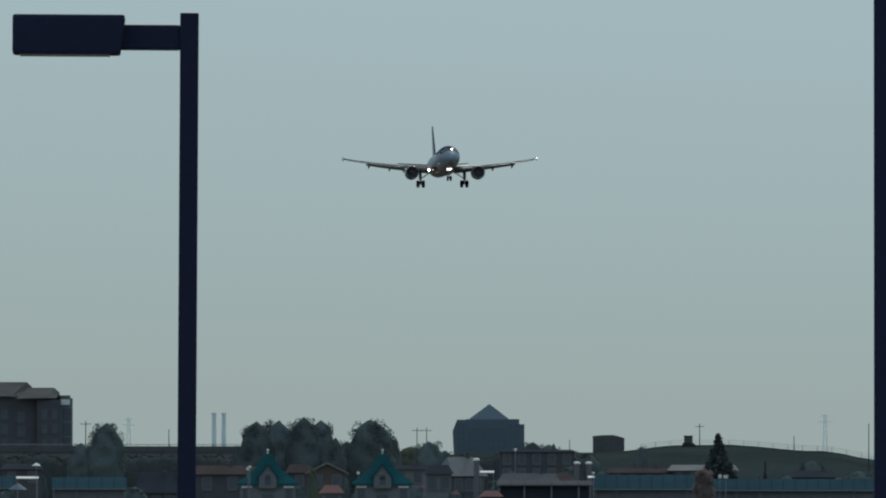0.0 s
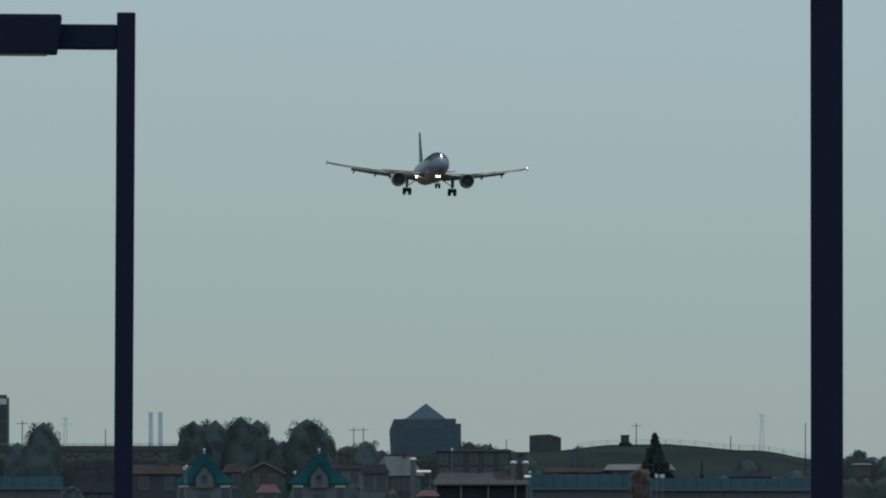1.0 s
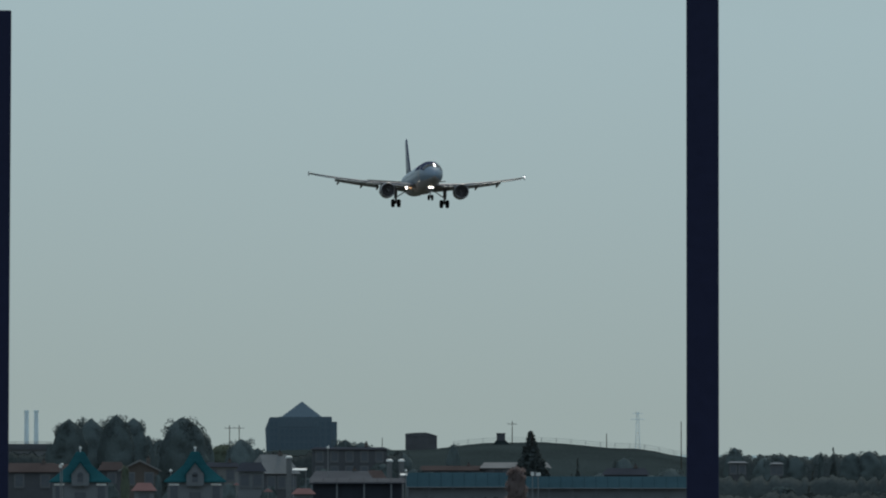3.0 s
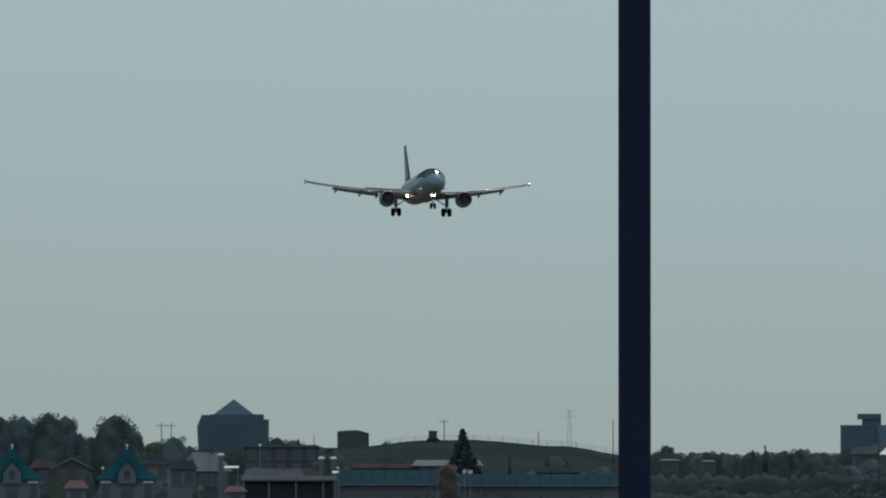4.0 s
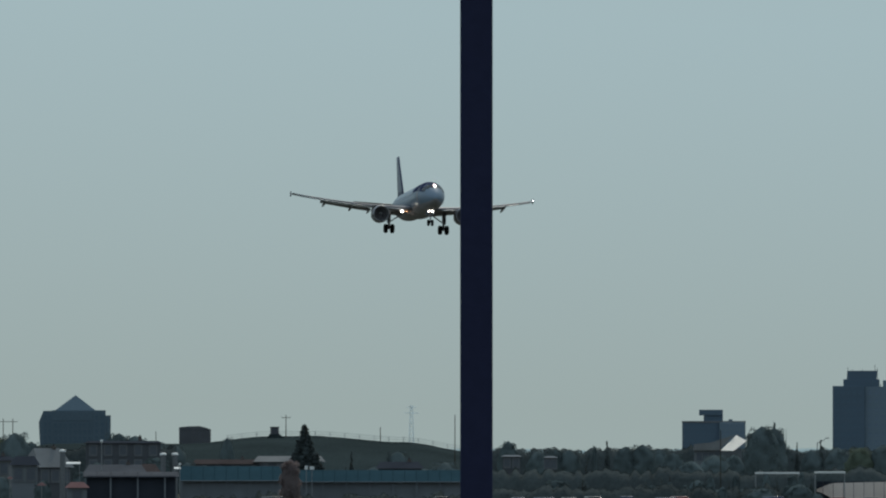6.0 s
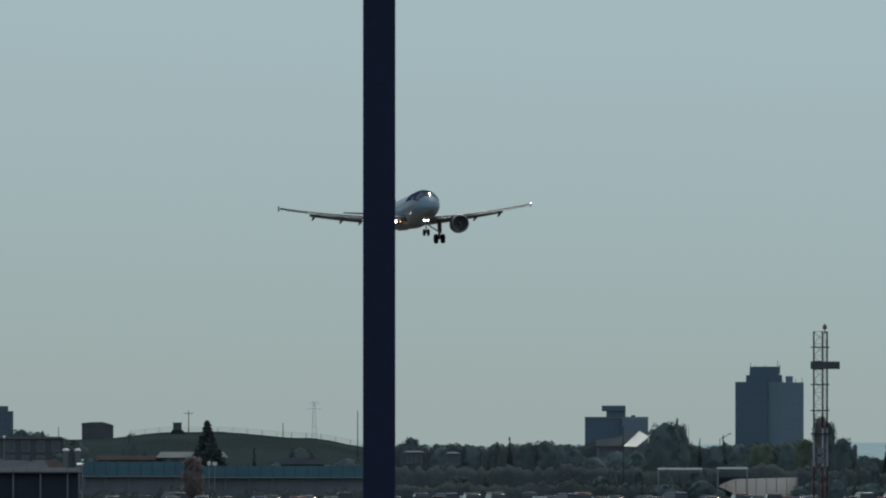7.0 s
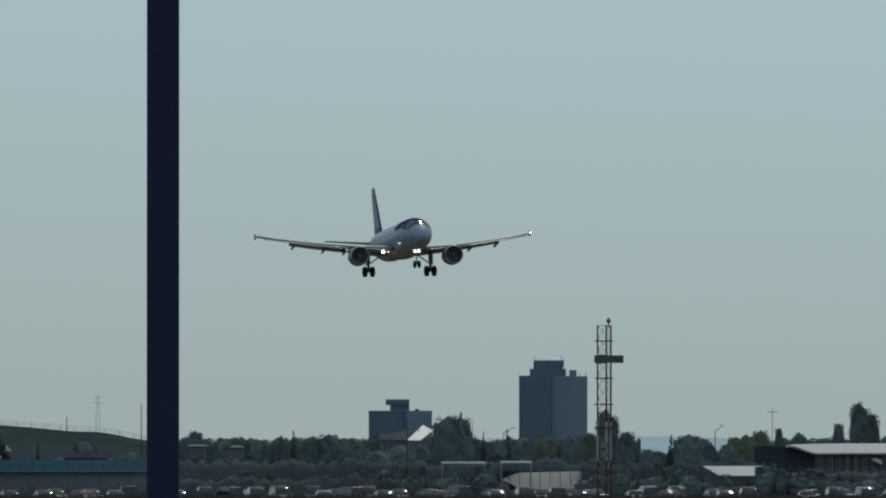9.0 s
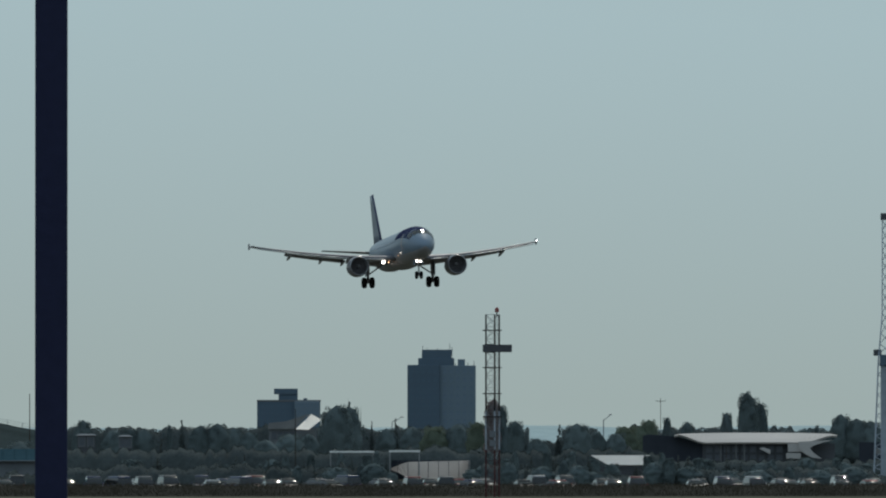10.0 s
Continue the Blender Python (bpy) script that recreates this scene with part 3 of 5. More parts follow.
def apartment_block():
    """The brown block with two mono-pitch roofs."""
    d = 1800
    u = UNIT * d
    ob = thing("apartment_building", facing(-784, d), "brown apartment block with pitched grey roofs and bay windows", "building")
    z = lambda e: lift(e, d)
    part("wall", box(B(), -9, 68 * u, 0, 14, 0, z(119.5)), BROWN, ob)
    part("bay", box(B(), 66 * u, 108 * u, -1.2, 14, 0, z(113)), BROWN, ob)
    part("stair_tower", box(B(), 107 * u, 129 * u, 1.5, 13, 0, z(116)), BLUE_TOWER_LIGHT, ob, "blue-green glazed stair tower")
    part("tower_top", box(B(), 107 * u, 125 * u, 1.2, 12, z(116), z(121), 0.1), CONCRETE, ob)
    part("panel", box(B(), 108 * u, 124 * u, 1.1, 1.5, z(104), z(114)), WHITE, ob, "pale wall panel")
    for ridge_pts, eave_pts in (
        (((-9, 7, z(145)), (48 * u, 7, z(145)), (57 * u, 8, z(137))), ((-9, -1, z(120)), (20 * u, -1, z(119)), (30 * u, 0, z(117)))),
        (((50 * u, 6, z(135)), (96 * u, 6, z(135)), (106 * u, 6, z(127))), ((29 * u, -2, z(115)), (84 * u, -2, z(116)), (100 * u, 0, z(116)))),
    ):
        bm = B()
        up = [bm.verts.new(p) for p in ridge_pts]
        lo = [bm.verts.new(p) for p in eave_pts]
        back = [bm.verts.new((x, 14.5, zz - 2.2)) for x, y, zz in ridge_pts]
        for k in range(2):
            bm.faces.new((lo[k], lo[k + 1], up[k + 1], up[k]))
            bm.faces.new((up[k], up[k + 1], back[k + 1], back[k]))
        bm.faces.new((lo[2], back[2], up[2]))
        bmesh.ops.solidify(bm, geom=bm.faces[:], thickness=0.25)
        part("roof", bm, SLATE, ob, "pale grey pitched roof")
    part("gable_wall", prism(B(), [(48 * u, z(112)), (108 * u, z(112)), (107 * u, z(122)), (98 * u, z(130)), (52 * u, z(130))], 6.2, 13.5), BROWN, ob)
    pane_grid(ob, 28 * u, 48 * u, 1, z(95), -0.03, 1, 6, 1.2, 1.7)
    pane_grid(ob, 70 * u, 106 * u, 1, z(100), -1.23, 2, 6, 0.9, 1.5)
    pane_grid(ob, 110 * u, 128 * u, 1, z(100), 1.47, 1, 6, 1.2, 2.0)
    pane_grid(ob, -8, 22 * u, 1, z(100), -0.03, 4, 6, 1.1, 1.6)


def overpass():
    d = 1700
    u = UNIT * d
    ob = thing("overpass", facing(-560, d), "long dark concrete overpass with a low parapet", "bridge", kind="structure")
    x0, x1 = -320 * u, 260 * u
    part("deck", box(B(), x0, x1, 0, 11, lift(8, d), lift(24, d), 0.1), CONCRETE, ob)
    part("parapet", box(B(), x0, x1, -0.2, 0.1, lift(20, d), lift(31, d), 0.03), BROWN, ob)
    for k in range(9):
        x = x0 + (x1 - x0) * (k + 0.5) / 9
        part("pier", box(B(), x - 0.7, x + 0.7, 2, 9, 0, lift(8, d), 0.1), CONCRETE, ob)
    bm = B()
    for k in range(30):
        x = x0 + (x1 - x0) * (k + 0.5) / 30
        bar(bm, (x, 0, lift(30, d)), (x, 0, lift(34, d)), 0.04, 0.04, 5)
    bar(bm, (x0, 0, lift(34, d)), (x1, 0, lift(34, d)), 0.05, 0.05, 5)
    part("railing", bm, STEEL, ob)


def pyramid_office():
    d = 3500
    u = UNIT * d
    z = lambda e: lift(e, d)
    ob = thing("office_building", facing(82, d), "dark blue glass office block with a pyramid roof", "building")
    part("wall", box(B(), -58 * u, 62 * u, -1.0, 24, 0, z(70)), PYRAMID, ob)
    part("wing", prism(B(), [(-65 * u, z(58)), (-63 * u, z(16)), (-58 * u, 0), (-40 * u, 0), (-40 * u, z(78)), (-57 * u, z(78))], -1.2, 22), PYRAMID, ob)
    part("wing", box(B(), 30 * u, 53 * u, -1.2, 22, 0, z(79), 0.2), PYRAMID, ob)
    part("core", box(B(), -42 * u, 32 * u, -1.1, 22, z(60), z(79), 0.2), PYRAMID, ob)
    bm = B()
    base = [bm.verts.new(p) for p in ((-36 * u, -0.9, z(79)), (35 * u, -0.9, z(79)), (35 * u, 13, z(79)), (-36 * u, 13, z(79)))]
    tip = bm.verts.new((0, 6, z(106)))
    for i in range(4):
        bm.faces.new((base[i], base[(i + 1) % 4], tip))
    bm.faces.new(base[::-1])
    part("roof", bm, PYRAMID, ob, "dark pyramid roof")
    pane_grid(ob, -39 * u, 29 * u, z(-14), z(58), -1.03, 8, 6, 0.9, 1.5, PYRAMID_GLASS)
    pane_grid(ob, -57 * u, -42 * u, z(-14), z(72), -1.23, 2, 7, 0.8, 1.5, PYRAMID_GLASS)
    pane_grid(ob, 32 * u, 52 * u, z(-14), z(72), -1.23, 2, 7, 0.9, 1.5, PYRAMID_GLASS)


def brown_block():
    d = 2600
    u = UNIT * d
    z = lambda e: lift(e, d)
    ob = thing("storage_building", facing(293, d), "plain dark brown block with a slightly curved roof", "building")
    part("wall", box(B(), -28 * u, 28 * u, 0, 9, 0, z(44), 0.15), BROWN, ob)
    part("roof", prism(B(), [(-28.5 * u, z(44)), (-28 * u, z(49)), (-12 * u, z(50.5)), (8 * u, z(51)), (20 * u, z(48)), (28.5 * u, z(45)), (28.5 * u, z(44))], -0.05, 9.2), BROWN, ob)
    hut = thing("hill_hut", facing(434, 1985, hill_height(43) - 0.5), "small flat-topped dark hut on the mound", "hut")
    part("wall", box(B(), -0.75, 0.75, 0, 1.6, 0, 1.95, 0.12), BROWN, hut)
    part("roof", box(B(), -0.85, 0.85, -0.1, 1.7, 1.95, 2.1, 0.06), DARKROOF, hut)
    part("bank", prism(B(), [(-1.6, -0.3), (2.1, -0.3), (0.9, 0.8), (-0.9, 0.8)], -0.4, 2), HILL, hut)


def teal_pavilion(b):
    """A small show pavilion with a flared teal roof, a gabled dormer and a finial."""
    d = 1100
    ob = thing("pavilion", facing(b, d), "small stuccoed pavilion with a flared teal roof and gabled dormer", "pavilion", "teal-roofed pavilions")
    part("wall", box(B(), -2.7, 2.7, 0, 5.4, 0, 4.1, 0.05), STUCCO, ob)
    bm = B()
    rings = []
    for half, z in ((3.05, 3.95), (3.0, 4.12), (2.0, 4.9), (1.15, 5.65), (0.75, 6.3), (0.45, 6.85), (0.3, 6.95)):
        rings.append([bm.verts.new((sx * half, 2.7 + sy * half, z)) for sx, sy in ((-1, -1), (1, -1), (1, 1), (-1, 1))])
    for r0, r1 in zip(rings, rings[1:]):
        for i in range(4):
            bm.faces.new((r0[i], r0[(i + 1) % 4], r1[(i + 1) % 4], r1[i]))
    bm.faces.new(rings[-1])
    bm.faces.new(rings[0][::-1])
    roof = part("roof", bm, TEAL, ob)
    bm = bar(B(), (0, 2.7, 6.9), (0, 2.7, 7.25), 0.07, 0.05)
    bmesh.ops.create_icosphere(bm, subdivisions=2, radius=0.14, matrix=Matrix.Translation((0, 2.7, 7.3)))
    part("finial", bm, WHITE, roof, "white ball finial")
    dormer = part("dormer", prism(B(), [(-0.85, 3.6), (0.85, 3.6), (0.85, 4.9), (0, 5.95), (-0.85, 4.9)], -0.45, 2.2), STUCCO, ob, "pale gabled dormer")
    part("dormer_roof", prism(B(), [(-1.0, 4.75), (-0.86, 4.75), (0, 5.85), (0.86, 4.75), (1.0, 4.75), (0, 6.05)], -0.6, 2.4), TEAL, dormer)
    bm = box(B(), -0.27, 0.27, -0.5, -0.4, 4.0, 4.7)
    bar(bm, (0, -0.5, 4.7), (0, -0.4, 4.7), 0.27, 0.27, 14)
    part("arched_window", bm, GLASS, dormer)
    for x in (-2.05, 2.05):
        w = part("window", box(B(), x - 0.35, x + 0.35, -0.06, 0.06, 2.2, 3.6), GLASS, ob)
        part("lintel", box(B(), x - 0.5, x + 0.5, -0.12, 0.04, 3.65, 3.85, 0.02), WHITE, w)
    part("door", box(B(), -0.55, 0.55, -0.06, 0.06, 0.02, 3.0, 0.02), GLASS, ob)


def house(b, d, wide, deep, eave, ridge_z, wall, roof, label, gable=True, cols=2, rows=1):
    """A house with a gabled (towards the eye) or ridged roof, windows with sills, and overhanging eaves."""
    ob = thing("house", facing(b, d), label, "house", "houses of the town")
    h = wide / 2
    if gable:
        part("wall", prism(B(), [(-h, 0), (h, 0), (h, eave), (0, ridge_z - 0.15), (-h, eave)], 0, deep), wall, ob)
        part("roof", prism(B(), [(-h - 0.35, eave - 0.2), (-h - 0.3, eave - 0.02), (0, ridge_z + 0.08), (h + 0.3, eave - 0.02), (h + 0.35, eave - 0.2), (0, ridge_z - 0.14)], -0.35, deep + 0.3), roof, ob)
    else:
        part("wall", box(B(), -h, h, 0, deep, 0, eave), wall, ob)
        bm = B()
        lo = [bm.verts.new(p) for p in ((-h - 0.3, -0.35, eave), (h + 0.3, -0.35, eave), (h + 0.3, deep + 0.35, eave), (-h - 0.3, deep + 0.35, eave))]
        up = [bm.verts.new(p) for p in ((-h + 0.3, deep / 2, ridge_z), (h - 0.3, deep / 2, ridge_z))]
        for f in ((lo[0], lo[1], up[1], up[0]), (lo[2], lo[3], up[0], up[1]), (lo[1], lo[2], up[1]), (lo[3], lo[0], up[0]), lo[::-1]):
            bm.faces.new(f)
        part("roof", bm, roof, ob)
    for i in range(cols):
        for j in range(rows):
            cx, cz = -h + wide * (i + 0.5) / cols, eave - 0.9 - 1.9 * j
            w = part("window", box(B(), cx - 0.4, cx + 0.4, -0.05, 0.05, cz - 0.55, cz + 0.55), GLASS, ob)
            part("frame", box(B(), cx - 0.54, cx + 0.54, -0.03, 0.03, cz - 0.7, cz + 0.7), PALE_FRAME, w, "pale window surround")
            part("sill", box(B(), cx - 0.5, cx + 0.5, -0.12, 0.03, cz - 0.8, cz - 0.7), PALE_FRAME, w)
    if wide > 3:
        cx, top = h * 0.45, max(ridge_z, eave + 0.6) + 0.25
        stack = part("chimney", box(B(), cx - 0.22, cx + 0.22, deep * 0.5 - 0.2, deep * 0.5 + 0.2, eave - 0.3, top, 0.02), TAN, ob, "short brick chimney")
        part("chimney_pot", bar(B(), (cx, deep * 0.5, top - 0.02), (cx, deep * 0.5, top + 0.22), 0.1, 0.08, 8), RUST, stack)
    return ob


def long_shed(b0, b1, d, e_low, e_high, roof, wall, label):
    """A long low shed whose sheet roof slopes towards the eye, with ribs and posts."""
    u = UNIT * d
    h = (b1 - b0) * u / 2
    ob = thing("long_shed", facing((b0 + b1) / 2, d), label, "shed", "long low sheds", kind="")
    lo, hi = lift(e_low, d), lift(e_high, d)
    part("wall", box(B(), -h + 0.3, h - 0.3, 0, 6, 0, lo), wall, ob)
    bm = B()
    a = [bm.verts.new(p) for p in ((-h, -0.6, lo - 0.1), (h, -0.6, lo - 0.1), (h, 5, hi), (-h, 5, hi), (h, 6.3, lo), (-h, 6.3, lo))]
    bm.faces.new((a[0], a[1], a[2], a[3]))
    bm.faces.new((a[3], a[2], a[4], a[5]))
    bm.faces.new((a[1], a[4], a[2]))
    bm.faces.new((a[0], a[3], a[5]))
    bm.faces.new((a[0], a[5], a[4], a[1]))
    r = part("roof", bm, roof, ob)
    n = max(2, int(2 * h / 1.2))
    rib = mesh("rib", bar(B(), (0, -0.6, lo - 0.08), (0, 5, hi + 0.02), 0.04, 0.04, 4), roof)
    post = mesh("post", box(B(), -0.08, 0.08, -0.5, -0.34, 0, lo - 0.09), STUCCO)
    for k in range(n + 1):
        x = -h + 2 * h * k / n
        q = new("rib", rib)
        q.parent, q.location = r, (x, 0, 0)
        if k % 2 == 0:
            q = new("post", post)
            q.parent, q.location = ob, (max(-h + 0.2, min(h - 0.2, x)), 0, 0)
    part("gutter", bar(B(), (-h, -0.65, lo - 0.12), (h, -0.65, lo - 0.12), 0.05, 0.05, 6), wall, ob)
    return ob


def vent(b, d, e):
    z = lift(e, d)
    ob = thing("roof_vent", facing(b, d), "grey metal vent stack with a white cap", "vent", "vent stacks")
    part("shaft", bar(B(), (0, 0, 0), (0, 0, z - 0.25), 0.3, 0.28, 16), CONCRETE, ob)
    bm = bar(B(), (0, 0, z - 0.27), (0, 0, z - 0.1), 0.36, 0.36, 16)
    bar(bm, (0, 0, z - 0.1), (0, 0, z), 0.36, 0.14, 16)
    part("cap", bm, WHITE, ob)


def utility_pole(b, d, e, base=0.0, arms=1, lean=0.0, thick=0.09):
    top = lift(e, d)
    ob = thing("utility_pole", facing(b, d, base) @ pose(0, 0, 0, 0, lean, 0), "thin weathered utility pole with crossarms", "utility pole", "utility poles")
    part("pole", bar(B(), (0, 0, 0), (0, 0, top - base), thick, thick * 0.7, 8), BARK, ob)
    for k in range(arms):
        z = top - base - 0.5 - 0.8 * k
        arm = part("crossarm", box(B(), -0.8, 0.8, -0.05, 0.05, z - 0.045, z + 0.045, 0.01), BARK, ob)
        for x in (-0.8, 0, 0.8):
            part("insulator", bar(B(), (x, 0, z + 0.07), (x, 0, z + 0.25), 0.035, 0.02, 6), STEEL, arm)


def pylon(b, d, e, wide, mat, label):
    """A far lattice pylon."""
    top = lift(e, d)
    ob = thing("pylon", facing(b, d), label, "pylon", "far pylons")
    bm = B()
    h = wide / 2
    for sx, sy in ((-1, -1), (1, -1), (1, 1), (-1, 1)):
        bar(bm, (sx * h, sy * h, 0), (sx * h * 0.35, sy * h * 0.35, top), 0.16, 0.12, 4)
    n = 9
    for k in range(n):
        f0, f1 = k / n, (k + 1) / n
        w0, w1 = h * (1 - 0.65 * f0), h * (1 - 0.65 * f1)
        for y in (-1, 1):
            bar(bm, (-w0, y * w0, f0 * top), (w1, y * w1, f1 * top), 0.08, 0.08, 4)
            bar(bm, (w0, y * w0, f0 * top), (-w1, y * w1, f1 * top), 0.08, 0.08, 4)
    part("lattice", bm, mat, ob)
    for k, w in ((0.97, 1.5), (0.88, 2.2)):
        part("crossarm", bar(B(), (-h * w, 0, top * k), (h * w, 0, top * k), 0.12, 0.12, 5), mat, ob)


def far_stack(b, e):
    d = 4400
    ob = thing("smokestack", facing(b, d), "slim smokestack coloured pale blue-grey for haze", "smokestack", "smokestacks")
    z = lift(e, d)
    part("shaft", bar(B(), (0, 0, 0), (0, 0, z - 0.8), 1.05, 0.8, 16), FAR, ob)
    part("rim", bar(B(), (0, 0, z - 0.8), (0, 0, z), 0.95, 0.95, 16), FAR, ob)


def hill_fence():
    ob = thing("wire_fence", Matrix(), "thin wire fence along the crest of the mound", "fence")
    d = 2000
    post = mesh("post", bar(B(), (0, 0, -0.4), (0, 0, 1.0), 0.05, 0.04, 5), STEEL)
    pts = []
    for k in range(17):
        b = 350 + k * 26
        p = site(b, d)
        p.z = hill_height(p.x) - 0.15
        q = new("post", post)
        q.parent, q.location = ob, p
        pts.append(p)
    for dz in (0.55, 0.95):
        bm = B()
        for p, q in zip(pts, pts[1:]):
            bar(bm, p + Vector((0, 0, dz)), q + Vector((0, 0, dz)), 0.022, 0.022, 4)
        part("wire", bm, STEEL, ob)


def parasol(b, d, e, wide, mat, label):
    z = lift(e, d)
    ob = thing("parasol", facing(b, d), label, "parasol", "parasols")
    part("pole", bar(B(), (0, 0, 0), (0, 0, z), 0.04, 0.03, 8), STEEL, ob)
    part("canopy", bar(B(), (0, 0, z - wide * 0.32), (0, 0, z), wide / 2, 0.04, 10), mat, ob)


apartment_block()
overpass()
pyramid_office()
brown_block()
teal_pavilion(-310)
teal_pavilion(-107)
house(-395, 1180, 5.4, 6, lift(-19, 1180), lift(-3, 1180), BROWN, RUST, "brown house with a low red-brown roof", False, 2)
house(-507, 1200, 4.2, 6, lift(-52, 1200), lift(-14, 1200), BROWN, DARKROOF, "dark house under a tall black mansard roof", False, 3)
house(-205, 1250, 4.2, 6, lift(-16, 1250), lift(2, 1250), TAN, SLATE, "tan house with a grey shingle roof", True, 2)
house(-254, 1300, 2.8, 4, lift(-16, 1300), lift(-1, 1300), BROWN, RUST, "small brown house with a red-brown roof", False, 1)
house(-197, 1080, 1.9, 3, lift(-52, 1080), lift(-38, 1080), STUCCO, AWNING, "low stall with a faded red roof", False, 1)
gabled = house(46, 1230, 3.8, 4, lift(-22, 1230), lift(12, 1230), BROWN, SLATE, "brown house with a faded grey roof set aslant", False, 3)
gabled.matrix_basis = facing(46, 1230, 0, 28)
vent(59, 1205, 10)
house(-8, 1150, 2.6, 4, lift(-18, 1150), lift(-2, 1150), STUCCO, DARKROOF, "stuccoed house with a dark slate roof and white windows", False, 2)
house(-60, 1300, 4.0, 5, lift(-10, 1300), lift(-2, 1300), SLATE, DARKROOF, "grey house with a flat dark roof", False, 2)
house(152, 1260, 6.4, 6, lift(-30, 1260), lift(-17, 1260), BROWN, BROWN, "long low house with a grey-brown roof", False, 4)
house(212, 1265, 2.0, 6, lift(-30, 1265), lift(-16, 1265), RUST, RUST, "small red-brown house with a hipped roof", False, 1)
house(85, 1120, 1.9, 3, lift(-58, 1120), lift(-48, 1120), STUCCO, AWNING, "low stall with a faded red roof", False, 1)
house(166, 1450, 9.6, 8, lift(21, 1450), lift(25, 1450), BROWN, DARKROOF, "long grey two-storey block with dark windows", False, 5, 2)
house(-330, 1420, 6.0, 8, lift(-14, 1420), lift(-5, 1420), BROWN, RUST, "long brown house with a red-brown roof", False, 4)
house(-745, 1420, 5.0, 8, lift(-10, 1420), lift(0, 1420), BROWN, DARKROOF, "brown house with a low black roof", False, 2)
long_shed(-800, -758, 1150, -42, -22, TEAL_LONG, STUCCO, "low pale shed with a faded teal roof")
long_shed(-692, -560, 1150, -43, -24, TEAL_LONG, STUCCO, "low pale shed with a faded teal roof")
# carport: a near-black wall stands in for the shade of its opening
long_shed(96, 264, 1130, -37, -30, BROWN, DARKROOF, "long carport with pale posts under a grey roof, shaded opening painted near-black")
long_shed(266, 452, 1200, -44, -20, TEAL_LONG, STUCCO, "long pale shed with a faded teal sheet roof")
long_shed(478, 768, 1210, -46, -27, TEAL_LONG, STUCCO, "long pale shed with a faded teal sheet roof")
house(655, 1300, 5.0, 6, lift(-24, 1300), lift(-12, 1300), BROWN, DARKROOF, "dark brown house with a black roof", False, 3)
house(460, 1500, 9.0, 6, lift(-12, 1500), lift(-2, 1500), BROWN, SLATE, "long low house with a grey roof", False, 4)
house(350, 1500, 9.0, 6, lift(-16, 1500), lift(-8, 1500), BROWN, RUST, "long low house with a red-brown roof", False, 4)
for b in (237, 258):
    vent(b, 1190, 4)

for b, d, e, base, arms in ((454, 1990, 71, 8.5, 1), (621, 2000, 49, 7.0, 0), (753, 1900, 71, 0, 0), (-46, 1900, 64, 0, 1), (-29, 1900, 64, 0, 1), (224, 2100, 42, 0, 0), (-485, 2000, 61, 0, 0), (-632, 1700, 76, 0, 1)):
    utility_pole(b, d, e, base, arms)
pylon(676, 4500, 88, 2.6, FAR, "lattice pylon coloured pale for haze")
pylon(-556, 4500, 82, 2.4, FAR, "lattice pylon coloured pale for haze")
far_stack(-405, 90)
far_stack(-388, 90)
hill_fence()
parasol(-719, 1050, 2, 0.9, WHITE, "folded white parasol on a thin pole")
parasol(-752, 1050, -34, 1.9, BLUE_TOWER, "dark blue parasol on a thin pole")


def white_canopy(b, d, e, wide):
    z = lift(e, d)
    ob = thing("canopy", facing(b, d), "small white canvas canopy on four posts", "canopy", "white canopies")
    bm = box(B(), -wide / 2, wide / 2, 0, 1.2, -0.04, 0.04, 0.01)
    for v in bm.verts:
        v.co.z += z - 0.35 + 0.14 * v.co.y
    part("sheet", bm, WHITE, ob)
    for x in (-wide / 2 + 0.1, wide / 2 - 0.1):
        for y in (0.1, 1.1):
            part("post", bar(B(), (x, y, 0), (x, y, z - 0.37 + 0.14 * y), 0.04, 0.04, 6), STEEL, ob)


def signboard(b, d, e, wide, high):
    z = lift(e, d)
    ob = thing("signboard", facing(b, d), "plain white signboard on a post", "sign", "white signboards")
    part("post", bar(B(), (0, 0.05, 0), (0, 0.05, z), 0.05, 0.05, 6), STEEL, ob)
    part("board", box(B(), -wide / 2, wide / 2, -0.04, 0.02, z - high, z, 0.01), WHITE, ob)


white_canopy(78, 1185, -10, 1.5)
white_canopy(262, 1185, -19, 0.7)
white_canopy(-735, 1120, -20, 2.2)
def globe_lamp(b, d, e):
    """A thin lamp post with a white globe."""
    z = lift(e, d)
    ob = thing("street_lamp", facing(b, d), "thin lamp post with a white globe among the houses", "street lamp", "globe lamps")
    part("post", bar(B(), (0, 0, 0), (0, 0, z - 0.25), 0.06, 0.04, 8), STEEL, ob)
    bm = B()
    bmesh.ops.create_icosphere(bm, subdivisions=2, radius=0.16, matrix=Matrix.Translation((0, 0, z - 0.16)))
    part("globe", bm, WHITE, ob, "white glass globe", True)


for b, d, e in ((128, 1200, 27), (-342, 1090, -3), (-150, 1120, -14), (266, 1180, -14)):
    globe_lamp(b, d, e)
signboard(490, 1195, -19, 0.35, 0.4)
signboard(500, 1195, -20, 0.5, 0.35)
signboard(-345, 1090, -6, 0.3, 0.3)
parasol(22, 1060, -48, 1.0, AWNING, "small red parasol on a thin pole")
parasol(-34, 1060, -38, 0.7, AWNING, "small red parasol on a thin pole")


